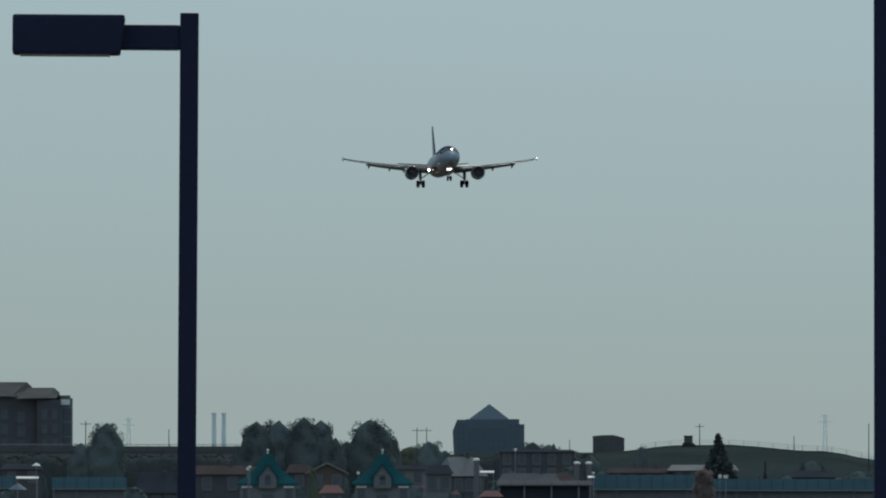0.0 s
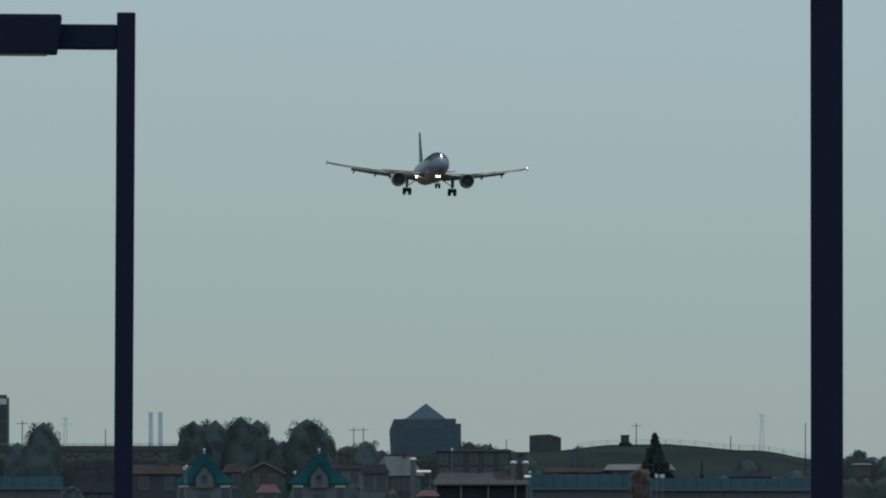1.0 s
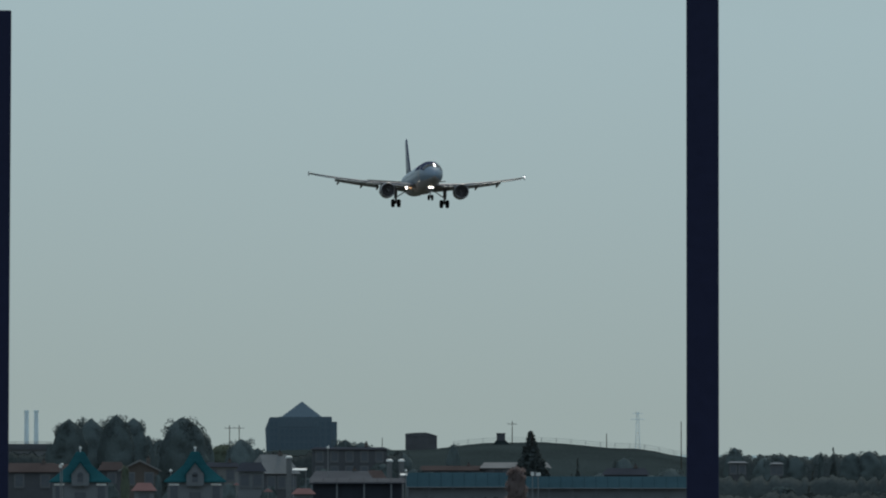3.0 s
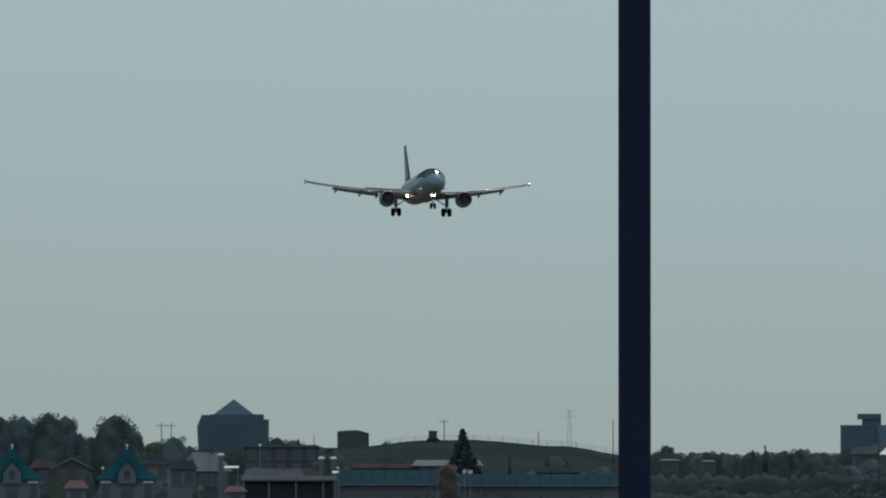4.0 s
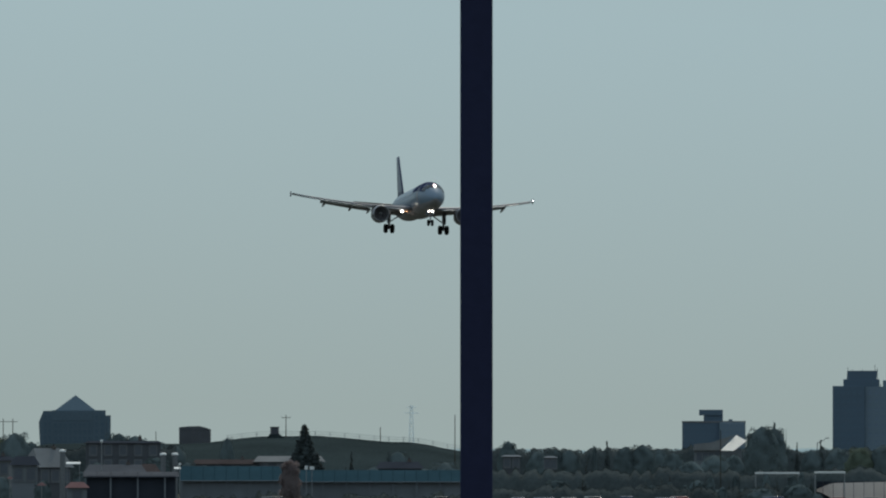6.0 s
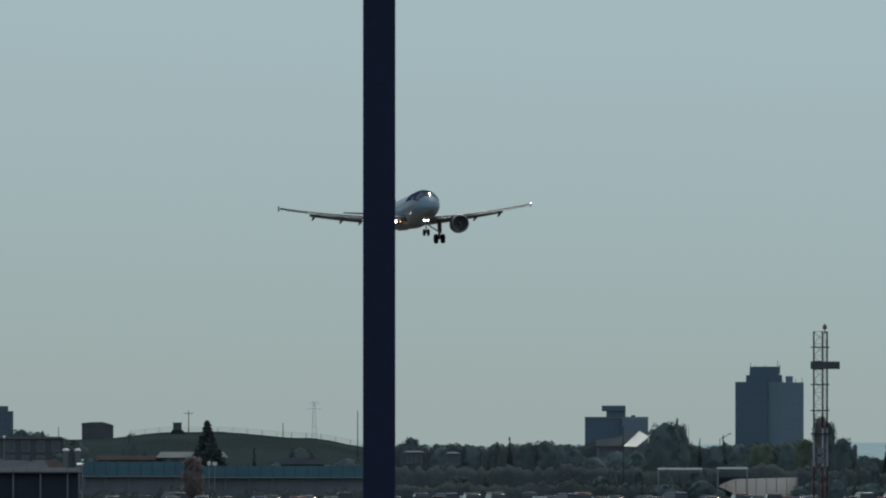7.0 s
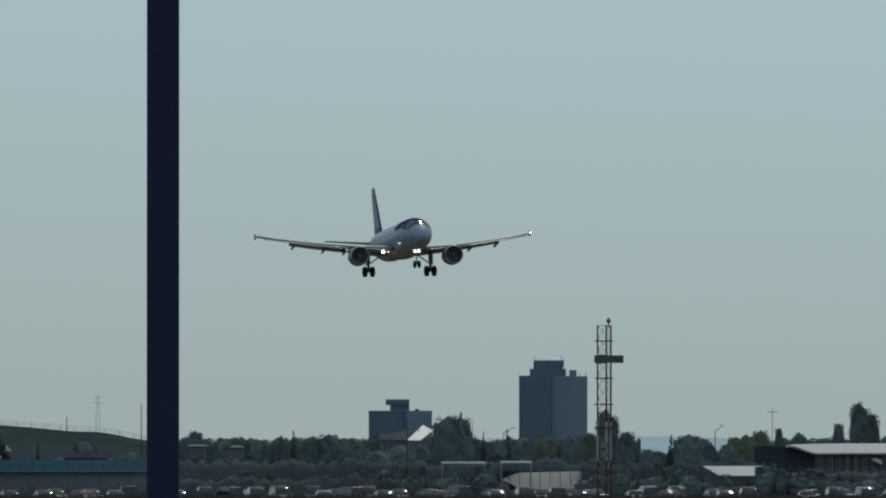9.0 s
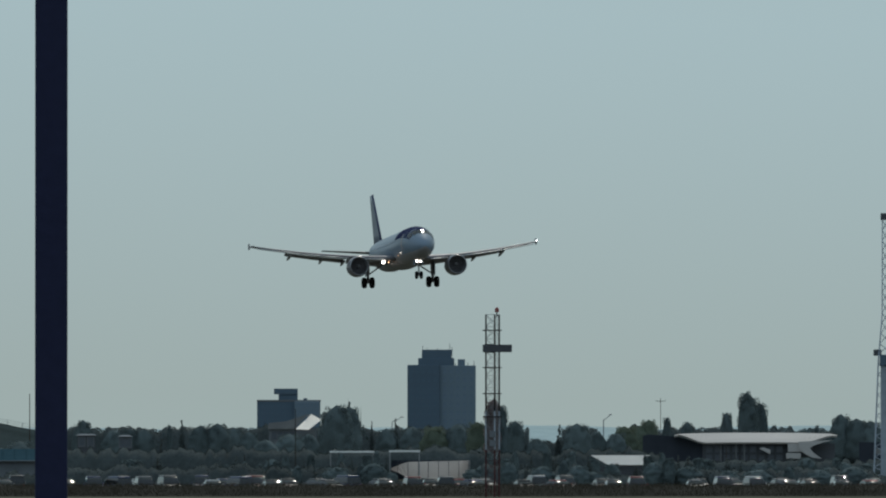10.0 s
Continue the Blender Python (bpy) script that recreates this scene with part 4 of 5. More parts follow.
# ---- beyond the field ----
def flats():
    d = 4000
    u = UNIT * d
    z = lambda e: lift(e, d)
    ob = thing("apartment_tower", facing(1211, d), "blue-grey block of flats with an overhanging rooftop plant room", "building")
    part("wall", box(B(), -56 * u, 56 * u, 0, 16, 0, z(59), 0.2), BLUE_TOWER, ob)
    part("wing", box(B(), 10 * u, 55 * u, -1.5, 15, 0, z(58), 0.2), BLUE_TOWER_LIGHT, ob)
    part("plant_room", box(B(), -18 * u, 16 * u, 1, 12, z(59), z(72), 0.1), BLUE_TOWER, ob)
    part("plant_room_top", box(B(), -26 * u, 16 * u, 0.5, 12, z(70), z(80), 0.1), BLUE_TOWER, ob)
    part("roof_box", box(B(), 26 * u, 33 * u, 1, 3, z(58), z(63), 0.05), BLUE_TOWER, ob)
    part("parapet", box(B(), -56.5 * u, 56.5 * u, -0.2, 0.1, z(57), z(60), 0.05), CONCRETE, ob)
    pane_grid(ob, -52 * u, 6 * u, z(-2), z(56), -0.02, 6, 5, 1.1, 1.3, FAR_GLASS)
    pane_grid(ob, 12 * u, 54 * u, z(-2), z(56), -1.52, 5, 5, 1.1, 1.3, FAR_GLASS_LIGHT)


def control_tower_block():
    d = 4200
    u = UNIT * d
    z = lambda e: lift(e, d)
    ob = thing("tower_block", facing(1482, d), "tall blue-grey tower block with a stepped rooftop and aerials", "building")
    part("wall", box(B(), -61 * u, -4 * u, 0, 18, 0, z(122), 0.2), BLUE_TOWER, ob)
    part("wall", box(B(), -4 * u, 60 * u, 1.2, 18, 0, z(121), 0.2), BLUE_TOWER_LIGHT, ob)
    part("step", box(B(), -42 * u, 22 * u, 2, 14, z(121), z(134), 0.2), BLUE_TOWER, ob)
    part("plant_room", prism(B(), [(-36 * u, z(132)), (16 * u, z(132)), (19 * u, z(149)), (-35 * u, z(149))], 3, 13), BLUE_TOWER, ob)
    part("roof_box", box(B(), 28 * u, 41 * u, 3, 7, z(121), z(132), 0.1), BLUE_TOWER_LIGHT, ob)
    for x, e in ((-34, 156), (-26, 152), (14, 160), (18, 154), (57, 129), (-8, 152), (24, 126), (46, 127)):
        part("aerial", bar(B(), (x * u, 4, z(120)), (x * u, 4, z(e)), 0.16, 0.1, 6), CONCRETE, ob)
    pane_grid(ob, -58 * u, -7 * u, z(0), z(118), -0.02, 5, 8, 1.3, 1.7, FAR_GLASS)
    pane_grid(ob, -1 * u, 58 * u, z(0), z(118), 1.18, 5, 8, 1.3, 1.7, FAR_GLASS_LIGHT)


def white_roof_house():
    d = 1740
    u = UNIT * d
    z = lambda e: lift(e, d)
    ob = thing("house", facing(1236, d), "large grey house with a pale sunlit roof slope", "house")
    part("wall", box(B(), -60 * u, 24 * u, 0.5, 9, 0, z(10)), STUCCO, ob)
    part("roof", prism(B(), [(-62 * u, z(8)), (-16 * u, z(8)), (10 * u, z(35)), (-30 * u, z(22)), (-60 * u, z(19))], 0, 9), SLATE, ob, "grey shingle roof")
    bm = B()
    a = [bm.verts.new(p) for p in ((-13 * u, -4.0, z(8)), (15 * u, 1.4, z(35)), (33 * u, -0.6, z(25)), (10 * u, -4.2, z(7)))]
    f = bm.faces.new(a)
    bmesh.ops.solidify(bm, geom=[f], thickness=0.2)
    part("roof_slope", bm, SHEET, ob, "pale metal roof slope")
    part("gable", prism(B(), [(6 * u, 0), (24 * u, 0), (24 * u, z(8)), (6 * u, z(7))], 0.2, 7), STUCCO, ob)
    pane_grid(ob, -56 * u, -14 * u, z(-12), z(6), 0.47, 4, 1, 0.8, 1.2)


def lattice_mast(b, d, e_top, feet, name_label, bands):
    """A three-legged lattice mast painted in bands, with thin braces; bands: (lowest height, material) upwards."""
    top = lift(e_top, d)
    ob = thing("radio_mast", facing(b, d), name_label, "mast")
    ends = [z for z, mat in bands[1:]] + [top]
    for (x, y) in feet:
        for (z0, mat), z1 in zip(bands, ends):
            part("leg", bar(B(), (x, y, z0), (x, y, z1), 0.09, 0.085, 6), mat, ob)
    n = 15
    for k in range(n):
        z0, z1 = top * k / n, top * (k + 1) / n
        bm = B()
        for i in range(3):
            p, q = feet[i], feet[(i + 1) % 3]
            bar(bm, (*p, z0), (*q, z1), 0.018, 0.018, 4)
            bar(bm, (*q, z0), (*p, z1), 0.018, 0.018, 4)
            bar(bm, (*p, z1), (*q, z1), 0.022, 0.022, 4)
        part("brace", bm, STEEL if z1 > bands[1][0] else RED, ob)
    return ob, top


def glide_mast():
    d = 1070
    u = UNIT * d
    feet = [(-0.59, 0.1), (0.67, 0.35), (0.24, -0.6)]
    ob, top = lattice_mast(1571, d, 211, feet, "lattice aerial mast in dark, pale and red bands beside the field",
                           [(0, RED), (lift(-28, d), PALE_STEEL), (lift(40, d), MAST_DARK)])
    mid = lift(151, d)
    panel = part("aerial_panel", box(B(), -0.9, 1.87, -1.05, -0.72, mid - 0.36, mid + 0.36, 0.05), BROWN, ob, "grey aerial panel across the mast")
    part("bracket", box(B(), -0.7, 0.3, -0.73, -0.6, mid - 0.42, mid + 0.42), MAST_DARK, panel)
    for e in (183, 117, 71, 30):
        z = lift(e, d)
        part("ring_frame", box(B(), -0.9, 0.9, -0.8, 0.5, z - 0.05, z + 0.05, 0.02), MAST_DARK, ob)
    for e in (0, -16):
        z = lift(e, d)
        part("equipment_box", box(B(), -0.25, 0.3, -1.0, -0.66, z - 0.35, z + 0.25, 0.04), STUCCO, ob, "pale equipment box")
    bm = bar(B(), (0.45, 0, top - 0.2), (0.45, 0, top + 0.25), 0.06, 0.06, 6)
    bar(bm, (0.67, 0.35, top - 0.1), (0.45, 0, top - 0.1), 0.05, 0.05, 6)
    part("beacon_stem", bm, MAST_DARK, ob)
    bm = bar(B(), (0.45, 0, top + 0.22), (0.45, 0, top + 0.52), 0.2, 0.2, 12)
    bar(bm, (0.45, 0, top + 0.52), (0.45, 0, top + 0.7), 0.2, 0.06, 12)
    part("beacon", bm, RED_BRIGHT, ob, "red warning beacon")


def tall_mast():
    d = 1260
    u = UNIT * d
    ob = thing("radio_mast", facing(2266, d), "tall pale grey tapering mast with aerial boxes", "mast")
    z = lambda e: lift(e, d)
    bm = B()
    for sx, sy in ((-1, -1), (1, -1), (1, 1), (-1, 1)):
        bar(bm, (sx * 1.3, sy * 1.3, 0), (sx * 0.75, sy * 0.75, z(130)), 0.1, 0.08, 6)
        bar(bm, (sx * 0.75, sy * 0.75, z(130)), (sx * 0.33, sy * 0.33, z(210)), 0.08, 0.06, 6)
        bar(bm, (sx * 0.33, sy * 0.33, z(210)), (sx * 0.3, sy * 0.3, z(378)), 0.055, 0.05, 6)
    part("leg_frame", bm, PALE_STEEL, ob)
    bm = B()
    zs = [z(378) * k / 26 for k in range(27)]
    half = lambda q: 1.3 - 0.55 * min(1, q / z(130)) - 0.42 * smooth01(z(130), z(210), q) - 0.03 * smooth01(z(210), z(378), q)
    for z0, z1 in zip(zs, zs[1:]):
        h0, h1 = half(z0), half(z1)
        for s in (-1, 1):
            bar(bm, (-h0, s * h0, z0), (h1, s * h1, z1), 0.04, 0.04, 4)
            bar(bm, (h0, s * h0, z0), (-h1, s * h1, z1), 0.04, 0.04, 4)
            bar(bm, (s * h0, -h0, z0), (s * h1, h1, z1), 0.04, 0.04, 4)
    part("brace", bm, PALE_STEEL, ob)
    part("cladding", box(B(), -0.5, 0.5, -0.5, 0.5, 0, z(120)), PALE_STEEL, ob, "pale equipment shaft")
    part("top_platform", box(B(), -0.5, 0.5, -0.5, 0.5, z(378), z(390), 0.05), BROWN, ob)
    part("aerial_box", box(B(), -1.3, -0.4, -0.5, 0.3, z(138), z(149), 0.1), BROWN, ob, "dark aerial box")
    part("aerial_box", box(B(), -0.6, 0.7, -0.9, 0.3, z(120), z(140), 0.1), BLUE_TOWER, ob, "blue-grey aerial box")


def pale_hall():
    """A long low hall with a pale curved roof and thin posts before it."""
    d = 1470
    u = UNIT * d
    z = lambda e: lift(e, d)
    ob = thing("low_hall", facing(1464, d), "long low hall with a pale curved roof", "hall")
    bm = B()
    n = 24
    lo, hi = [], []
    for k in range(n + 1):
        f = k / n
        lo.append(bm.verts.new(((-70 + 156 * f) * u, 2.0 * (2 * f - 1) ** 2, z(-79 + 5 * (2 * f - 1) ** 2 + 9 * (1 - smooth01(0, 0.2, f))))))
        hi.append(bm.verts.new(((-86 + 172 * f) * u, 9 + 2 * f, z(-64 + 13 * smooth01(0, 0.28, f) + 4 * f))))
    for k in range(n):
        bm.faces.new((lo[k], lo[k + 1], hi[k + 1], hi[k]))
    bmesh.ops.solidify(bm, geom=bm.faces[:], thickness=0.2)
    part("roof", bm, PALE_WALL, ob, "pale low-pitched curved roof")
    part("wall", box(B(), -66 * u, 82 * u, 2.4, 11.5, 0, z(-80), 0.05), BROWN, ob)
    part("back_wall", box(B(), -80 * u, 86 * u, 11.6, 12, 0, z(-47), 0.05), DARKROOF, ob)
    post = mesh("post", bar(B(), (0, 0, 0), (0, 0, z(-48)), 0.04, 0.035, 6), BROWN)
    for k in range(8):
        q = new("post", post)
        q.parent, q.location = ob, ((-60 + k * 18) * u, -1.0, 0)


def gantry(b, e, half, d):
    """A goal-like white steel frame."""
    z = lift(e, d)
    ob = thing("sign_gantry", facing(b, d), "white steel gantry frame on two posts", "gantry", "gantries by the car park")
    w = half * UNIT * d
    for x in (-w, w):
        part("post", bar(B(), (x, 0, 0), (x, 0, z), 0.07, 0.07, 8), STEEL, ob)
    part("crossbeam", box(B(), -w - 0.1, w + 0.1, -0.1, 0.1, z - 0.1, z + 0.12, 0.02), WHITE, ob)


def curved_hall():
    """A big hall under a pale sweeping shell roof, with splayed struts."""
    d = 1650
    u = UNIT * d
    z = lambda e: lift(e, d)
    ob = thing("terminal_hall", facing(2037, d), "long hall under a pale sweeping shell roof", "hall")
    bm = B()
    n = 32
    front, back, low = [], [], []
    for k in range(n + 1):
        f = k / n
        x = (-144 + 288 * f) * u
        top = -4 + 4 * min(1, (math.sin(math.pi * min(1, f * 1.0)) ** 0.35) * 1.02)
        drop = 17 * smooth01(0.0, 0.2, f) * (1 - smooth01(0.78, 1.0, f) * 0.9)
        back.append(bm.verts.new((x, 14, z(top + 2))))
        front.append(bm.verts.new((x, 0, z(top + 2 - max(1.5, drop)))))
        low.append(bm.verts.new((x, 0.2, z(top - 1 - max(1.5, drop)))))
    for k in range(n):
        bm.faces.new((front[k], front[k + 1], back[k + 1], back[k]))
        bm.faces.new((low[k], low[k + 1], front[k + 1], front[k]))
    part("shell_roof", bm, PALE_WALL, ob, "pale curved metal roof")
    part("wall", box(B(), -94 * u, 140 * u, 1.5, 13, 0, z(-17)), BROWN, ob)
    part("dark_apron", prism(B(), [(-200 * u, 0), (-92 * u, 0), (-92 * u, z(-18)), (-140 * u, z(-5)), (-190 * u, z(-1)), (-200 * u, z(-4))], 2, 12), DARKROOF, ob, "dark sloping side roof")
    sail = [(75, -14), (138, -11), (120, -15), (102, -21), (96, -26), (103, -34), (117, -44), (100, -42), (86, -35), (77, -27)]
    part("sail_strut", prism(B(), [(x * u, z(e)) for x, e in sail], -0.6, 0.2), PALE_WALL, ob, "pale sweeping strut at the roof's end")
    part("front_panel", box(B(), 54 * u, 80 * u, -0.3, 1.4, z(-44), z(-34), 0.05), PALE_WALL, ob, "pale wall panel")
    part("front_panel", box(B(), 57 * u, 82 * u, -0.3, 1.4, z(-32), z(-18), 0.05), PALE_WALL, ob, "pale wall panel")
    part("front_panel", prism(B(), [(6 * u, z(-26)), (26 * u, z(-36)), (26 * u, z(-28)), (14 * u, z(-24))], -0.3, 1.4), PALE_WALL, ob, "pale wall panel")
    for x in (-62, -35, -20):
        part("column", bar(B(), (x * u, 0.8, 0), (x * u, 0.8, z(-17)), 0.14, 0.14, 8), CONCRETE, ob)
    pane_grid(ob, -90 * u, 50 * u, z(-50), z(-20), 1.47, 9, 2, 0.9, 0.9)
    low = thing("flat_roof_house", facing(1798, 1425), "low dark house with a pale pitched roof", "house")
    part("wall", box(B(), -3.4, 3.4, 0.5, 6, 0, lift(-56, 1425)), BROWN, low)
    bm = B()
    q = UNIT * 1425
    a = [bm.verts.new(p) for p in ((-22 * q, 0, lift(-55, 1425)), (46 * q, 0, lift(-55, 1425)), (52 * q, 3, lift(-38, 1425)), (-53 * q, 3, lift(-38, 1425)))]
    f = bm.faces.new(a)
    bmesh.ops.solidify(bm, geom=[f], thickness=0.15)
    part("roof", bm, WHITE, low, "pale roof slope")
    edge = thing("dark_pavilion", facing(2300, 1600), "dark low pavilion under a flat black roof", "building")
    part("wall", box(B(), -80 * UNIT * 1600, 60 * UNIT * 1600, 0, 8, 0, lift(-15, 1600)), DARKROOF, edge)
    part("sign_panel", box(B(), -52 * UNIT * 1600, 40 * UNIT * 1600, -0.15, 0.1, lift(-36, 1600), lift(-26, 1600)), SLATE, edge)


def cabin(b, d, e, wide, mat, label):
    z = lift(e, d)
    ob = thing("site_cabin", facing(b, d), label, "cabin")
    part("body", box(B(), -wide / 2, wide / 2, 0, 2.4, 0, z, 0.06), mat, ob)
    part("roof", box(B(), -wide / 2 - 0.1, wide / 2 + 0.1, -0.1, 2.5, z, z + 0.12, 0.03), CONCRETE, ob)
    part("window", box(B(), -wide / 4, wide / 4, -0.04, 0.04, z * 0.45, z * 0.8), GLASS, ob)


def lamp_mast(b, d, e, reach):
    """A tall slender road lamp with a curved arm."""
    z = lift(e, d)
    ob = thing("road_lamp", facing(b, d), "slender grey road lamp with a curved arm", "street lamp", "road lamps")
    part("pole", bar(B(), (0, 0, 0), (0, 0, z - 0.8), 0.11, 0.07, 8), STEEL, ob)
    bm = B()
    pts = [Vector((reach * math.sin(t * 0.262), 0, z - 0.8 + 0.8 * (1 - math.cos(t * 0.262)) ** 0.6)) for t in range(7)]
    for p, q in zip(pts, pts[1:]):
        bar(bm, p, q, 0.05, 0.05, 6)
    part("arm", bm, STEEL, ob)
    part("lamp_head", box(B(), min(reach, reach * 1.4), max(reach, reach * 1.4), -0.15, 0.15, z - 0.1, z + 0.06, 0.04), STEEL, ob)


flats()
control_tower_block()
white_roof_house()
glide_mast()
tall_mast()
pale_hall()
gantry(1323, -32, 38, 1380)
gantry(1416, -31, 26, 1390)
curved_hall()
cabin(1276, 1320, -64, 2.0, STUCCO, "small pale grey site cabin beside the car park")
house(853, 1650, 2.6, 6, lift(-3, 1650), lift(0, 1650), BROWN, STUCCO, "low brown house with a flat pale roof", False, 2)
house(922, 1650, 1.7, 6, lift(-5, 1650), lift(-2, 1650), BROWN, STUCCO, "low brown house with a flat pale roof", False, 2)
lamp_mast(1768, 1700, 34, 0.9)
lamp_mast(1394, 1900, 30, 1.4)
for b, d, e in ((1869, 1900, 63), (1133, 1360, -38), (1223, 1420, 44), (1701, 1380, -40), (1985, 1600, -22)):
    utility_pole(b, d, e, 0, 1 if e > 50 else 0, 0, 0.06)


# ---- parked cars ----
def paint(name, colour, metal=0.0):
    mat = surface(name, colour, 0.4, metal, 0.1, 1, 0.5, 0.02, 0, 0.35)
    mat.node_tree.nodes["Principled BSDF"].inputs["Coat Roughness"].default_value = 0.05
    return mat


CAR_PAINT = {
    "white": paint("white car paint", (0.34, 0.345, 0.35)), "silver": paint("silver car paint", (0.115, 0.12, 0.125), 0.3),
    "black": paint("black car paint", (0.012, 0.012, 0.014)), "dark blue": paint("dark blue car paint", (0.015, 0.03, 0.09)),
    "red": paint("dark red car paint", (0.18, 0.015, 0.015)), "grey": paint("grey car paint", (0.06, 0.063, 0.067), 0.3),
}
CAR_GLASS = surface("car glass", (0.012, 0.014, 0.016), 0.06, 0, 0.1, 1, 0.5, 0.0)
RUBBER = surface("tyre rubber", (0.015, 0.015, 0.015), 0.9, 0, 0.3, 4, 1)
CHROME = surface("bright metal", (0.6, 0.6, 0.62), 0.12, 1.0, 0.05, 2, 1, 0.0)
TAIL = surface("red lamp glass", (0.3, 0.01, 0.01), 0.15)
CARS = {}


def build_car(tone, van):
    """A parked car along its own y axis, nose towards -y."""
    ob = thing("car", Matrix(), "", "car", "cars in the car park")
    L, W, H = (4.6, 1.8, 1.75) if van else (4.4, 1.76, 1.42)
    h = W / 2
    bm = B()
    side = [(-L / 2, 0.35), (-L / 2, 0.62), (-L / 2 + 0.35, 0.78), (-L / 2 + 1.25, 0.9), (L / 2 - 0.5, 0.95), (L / 2, 0.85), (L / 2, 0.35)]
    f0 = [bm.verts.new((-h, y, z)) for y, z in side]
    f1 = [bm.verts.new((h, y, z)) for y, z in side]
    bm.faces.new(f0)
    bm.faces.new(f1[::-1])
    for i in range(len(side)):
        j = (i + 1) % len(side)
        bm.faces.new((f0[j], f0[i], f1[i], f1[j]))
    bmesh.ops.recalc_face_normals(bm, faces=bm.faces[:])
    bmesh.ops.bevel(bm, geom=bm.edges[:], offset=0.1, segments=3, affect="EDGES", profile=0.6)
    body = part("body", bm, CAR_PAINT[tone], ob, "", True)
    y0, y1 = -L / 2 + 1.1, (L / 2 - 0.15 if van else L / 2 - 0.55)
    r0, r1 = y0 + 0.75, (y1 - 0.25 if van else y1 - 0.7)
    rings = []
    for t in range(7):
        f = t / 6
        z = 0.88 + (H - 0.14 - 0.88) * math.sin(f * math.pi / 2)
        a, b, w = y0 + (r0 - y0) * f, y1 + (r1 - y1) * f, h - 0.06 - 0.2 * f
        rings.append([p for p in ((-w, a, z), (-w * 0.5, a - 0.1, z), (w * 0.5, a - 0.1, z), (w, a, z), (w, b, z), (-w, b, z))])
    for name, corners in (("windscreen", (0, 1, 2, 3)), ("side_window", (3, 4)), ("rear_window", (4, 5)), ("side_window", (5, 0))):
        bm = B()
        grid = [[bm.verts.new(ring[i]) for i in corners] for ring in rings]
        for p, q in zip(grid, grid[1:]):
            for i in range(len(corners) - 1):
                bm.faces.new((p[i], p[i + 1], q[i + 1], q[i]))
        part(name, bm, CAR_GLASS, ob, "dark car glass", True)
    bm = box(B(), -h + 0.24, h - 0.24, r0 - 0.05, r1 + 0.05, H - 0.2, H, 0.09)
    part("roof", bm, CAR_PAINT[tone], ob, "", True)
    for x in (-h, h):
        for y in (-L / 2 + 0.85, L / 2 - 0.85):
            wheel = part("wheel", bar(B(), (x * 0.84, y, 0.32), (x * 1.01, y, 0.32), 0.32, 0.32, 16), RUBBER, ob)
            part("rim", bar(B(), (x * 0.9, y, 0.32), (x * 1.02, y, 0.32), 0.19, 0.19, 12), CHROME, wheel)
        part("headlight", box(B(), min(x * 0.6, x * 0.95), max(x * 0.6, x * 0.95), -L / 2 - 0.03, -L / 2 + 0.2, 0.58, 0.74, 0.03), CHROME, ob)
        part("tail_light", box(B(), min(x * 0.65, x * 0.95), max(x * 0.65, x * 0.95), L / 2 - 0.12, L / 2 + 0.03, 0.66, 0.84, 0.03), TAIL, ob)
        part("mirror", box(B(), min(x * 1.0, x * 1.18), max(x * 1.0, x * 1.18), y0 + 0.25, y0 + 0.4, 0.92, 1.06, 0.03), CAR_PAINT[tone], ob)
    part("bumper", box(B(), -h + 0.1, h - 0.1, -L / 2 - 0.06, -L / 2 + 0.12, 0.32, 0.52, 0.04), RUBBER, ob)
    return ob


def park(tone, van, b, d, turn):
    m = facing(b, d, 0.03, turn)
    key = (tone, van)
    if key in CARS:
        ob = copy_thing(CARS[key], m)
    else:
        ob = CARS[key] = build_car(tone, van)
        ob.matrix_basis = m
    way = "parked aslant with its nose to the field" if turn < 80 else "parked across the row" if turn < 150 else "parked aslant with its tail to the field"
    tagged(ob, f"{tone} {'people carrier' if van else 'saloon car'} {way}", "car")


rng = random.Random(77)
for d, b0, b1, gap in ((1121, 320, 2330, 38), (1148, 320, 2330, 40)):
    b = b0
    while b < b1:
        if rng.random() < 0.82:
            park(rng.choice(["white", "silver", "silver", "black", "black", "black", "dark blue", "dark blue", "grey", "grey", "grey", "red"]), rng.random() < 0.15, b, d + rng.uniform(-1, 1), rng.choice([4, 8, 12, 14, 184, 188, 29, 209]) + rng.uniform(-4, 4))
        b += gap * rng.uniform(1.0, 1.7)


# ---- the airliner ----
def gloss(name, colour, rough=0.25, metal=0.0, coat=0.6):
    mat = surface(name, colour, rough, metal, 0.06, 0.6, 0.15, 0.01, 0, coat)
    mat.node_tree.nodes["Principled BSDF"].inputs["Coat Roughness"].default_value = 0.06
    return mat


# white paint darkened and blued: its backlit shade is in the colour
SKIN = gloss("white aircraft paint in blue shade", (0.185, 0.24, 0.3), 0.6, 0, 0.3)
BELLY = gloss("pale grey belly paint", (0.28, 0.275, 0.29), 0.6, 0, 0.08)
NAVY = surface("navy aircraft paint", (0.034, 0.04, 0.085), 0.86, 0, 0.1, 0.6, 0.15, 0.01)
FIN = gloss("dark blue-grey fin paint", (0.125, 0.155, 0.2), 0.5, 0, 0.1)
NACELLE = gloss("grey engine cowling paint", (0.17, 0.165, 0.175), 0.5, 0, 0.2)
WINGGREY = gloss("grey wing paint", (0.19, 0.178, 0.188), 0.59, 0, 0.05)
DARKGREY = gloss("dark grey wing underside", (0.2, 0.2, 0.2), 0.55, 0, 0.05)
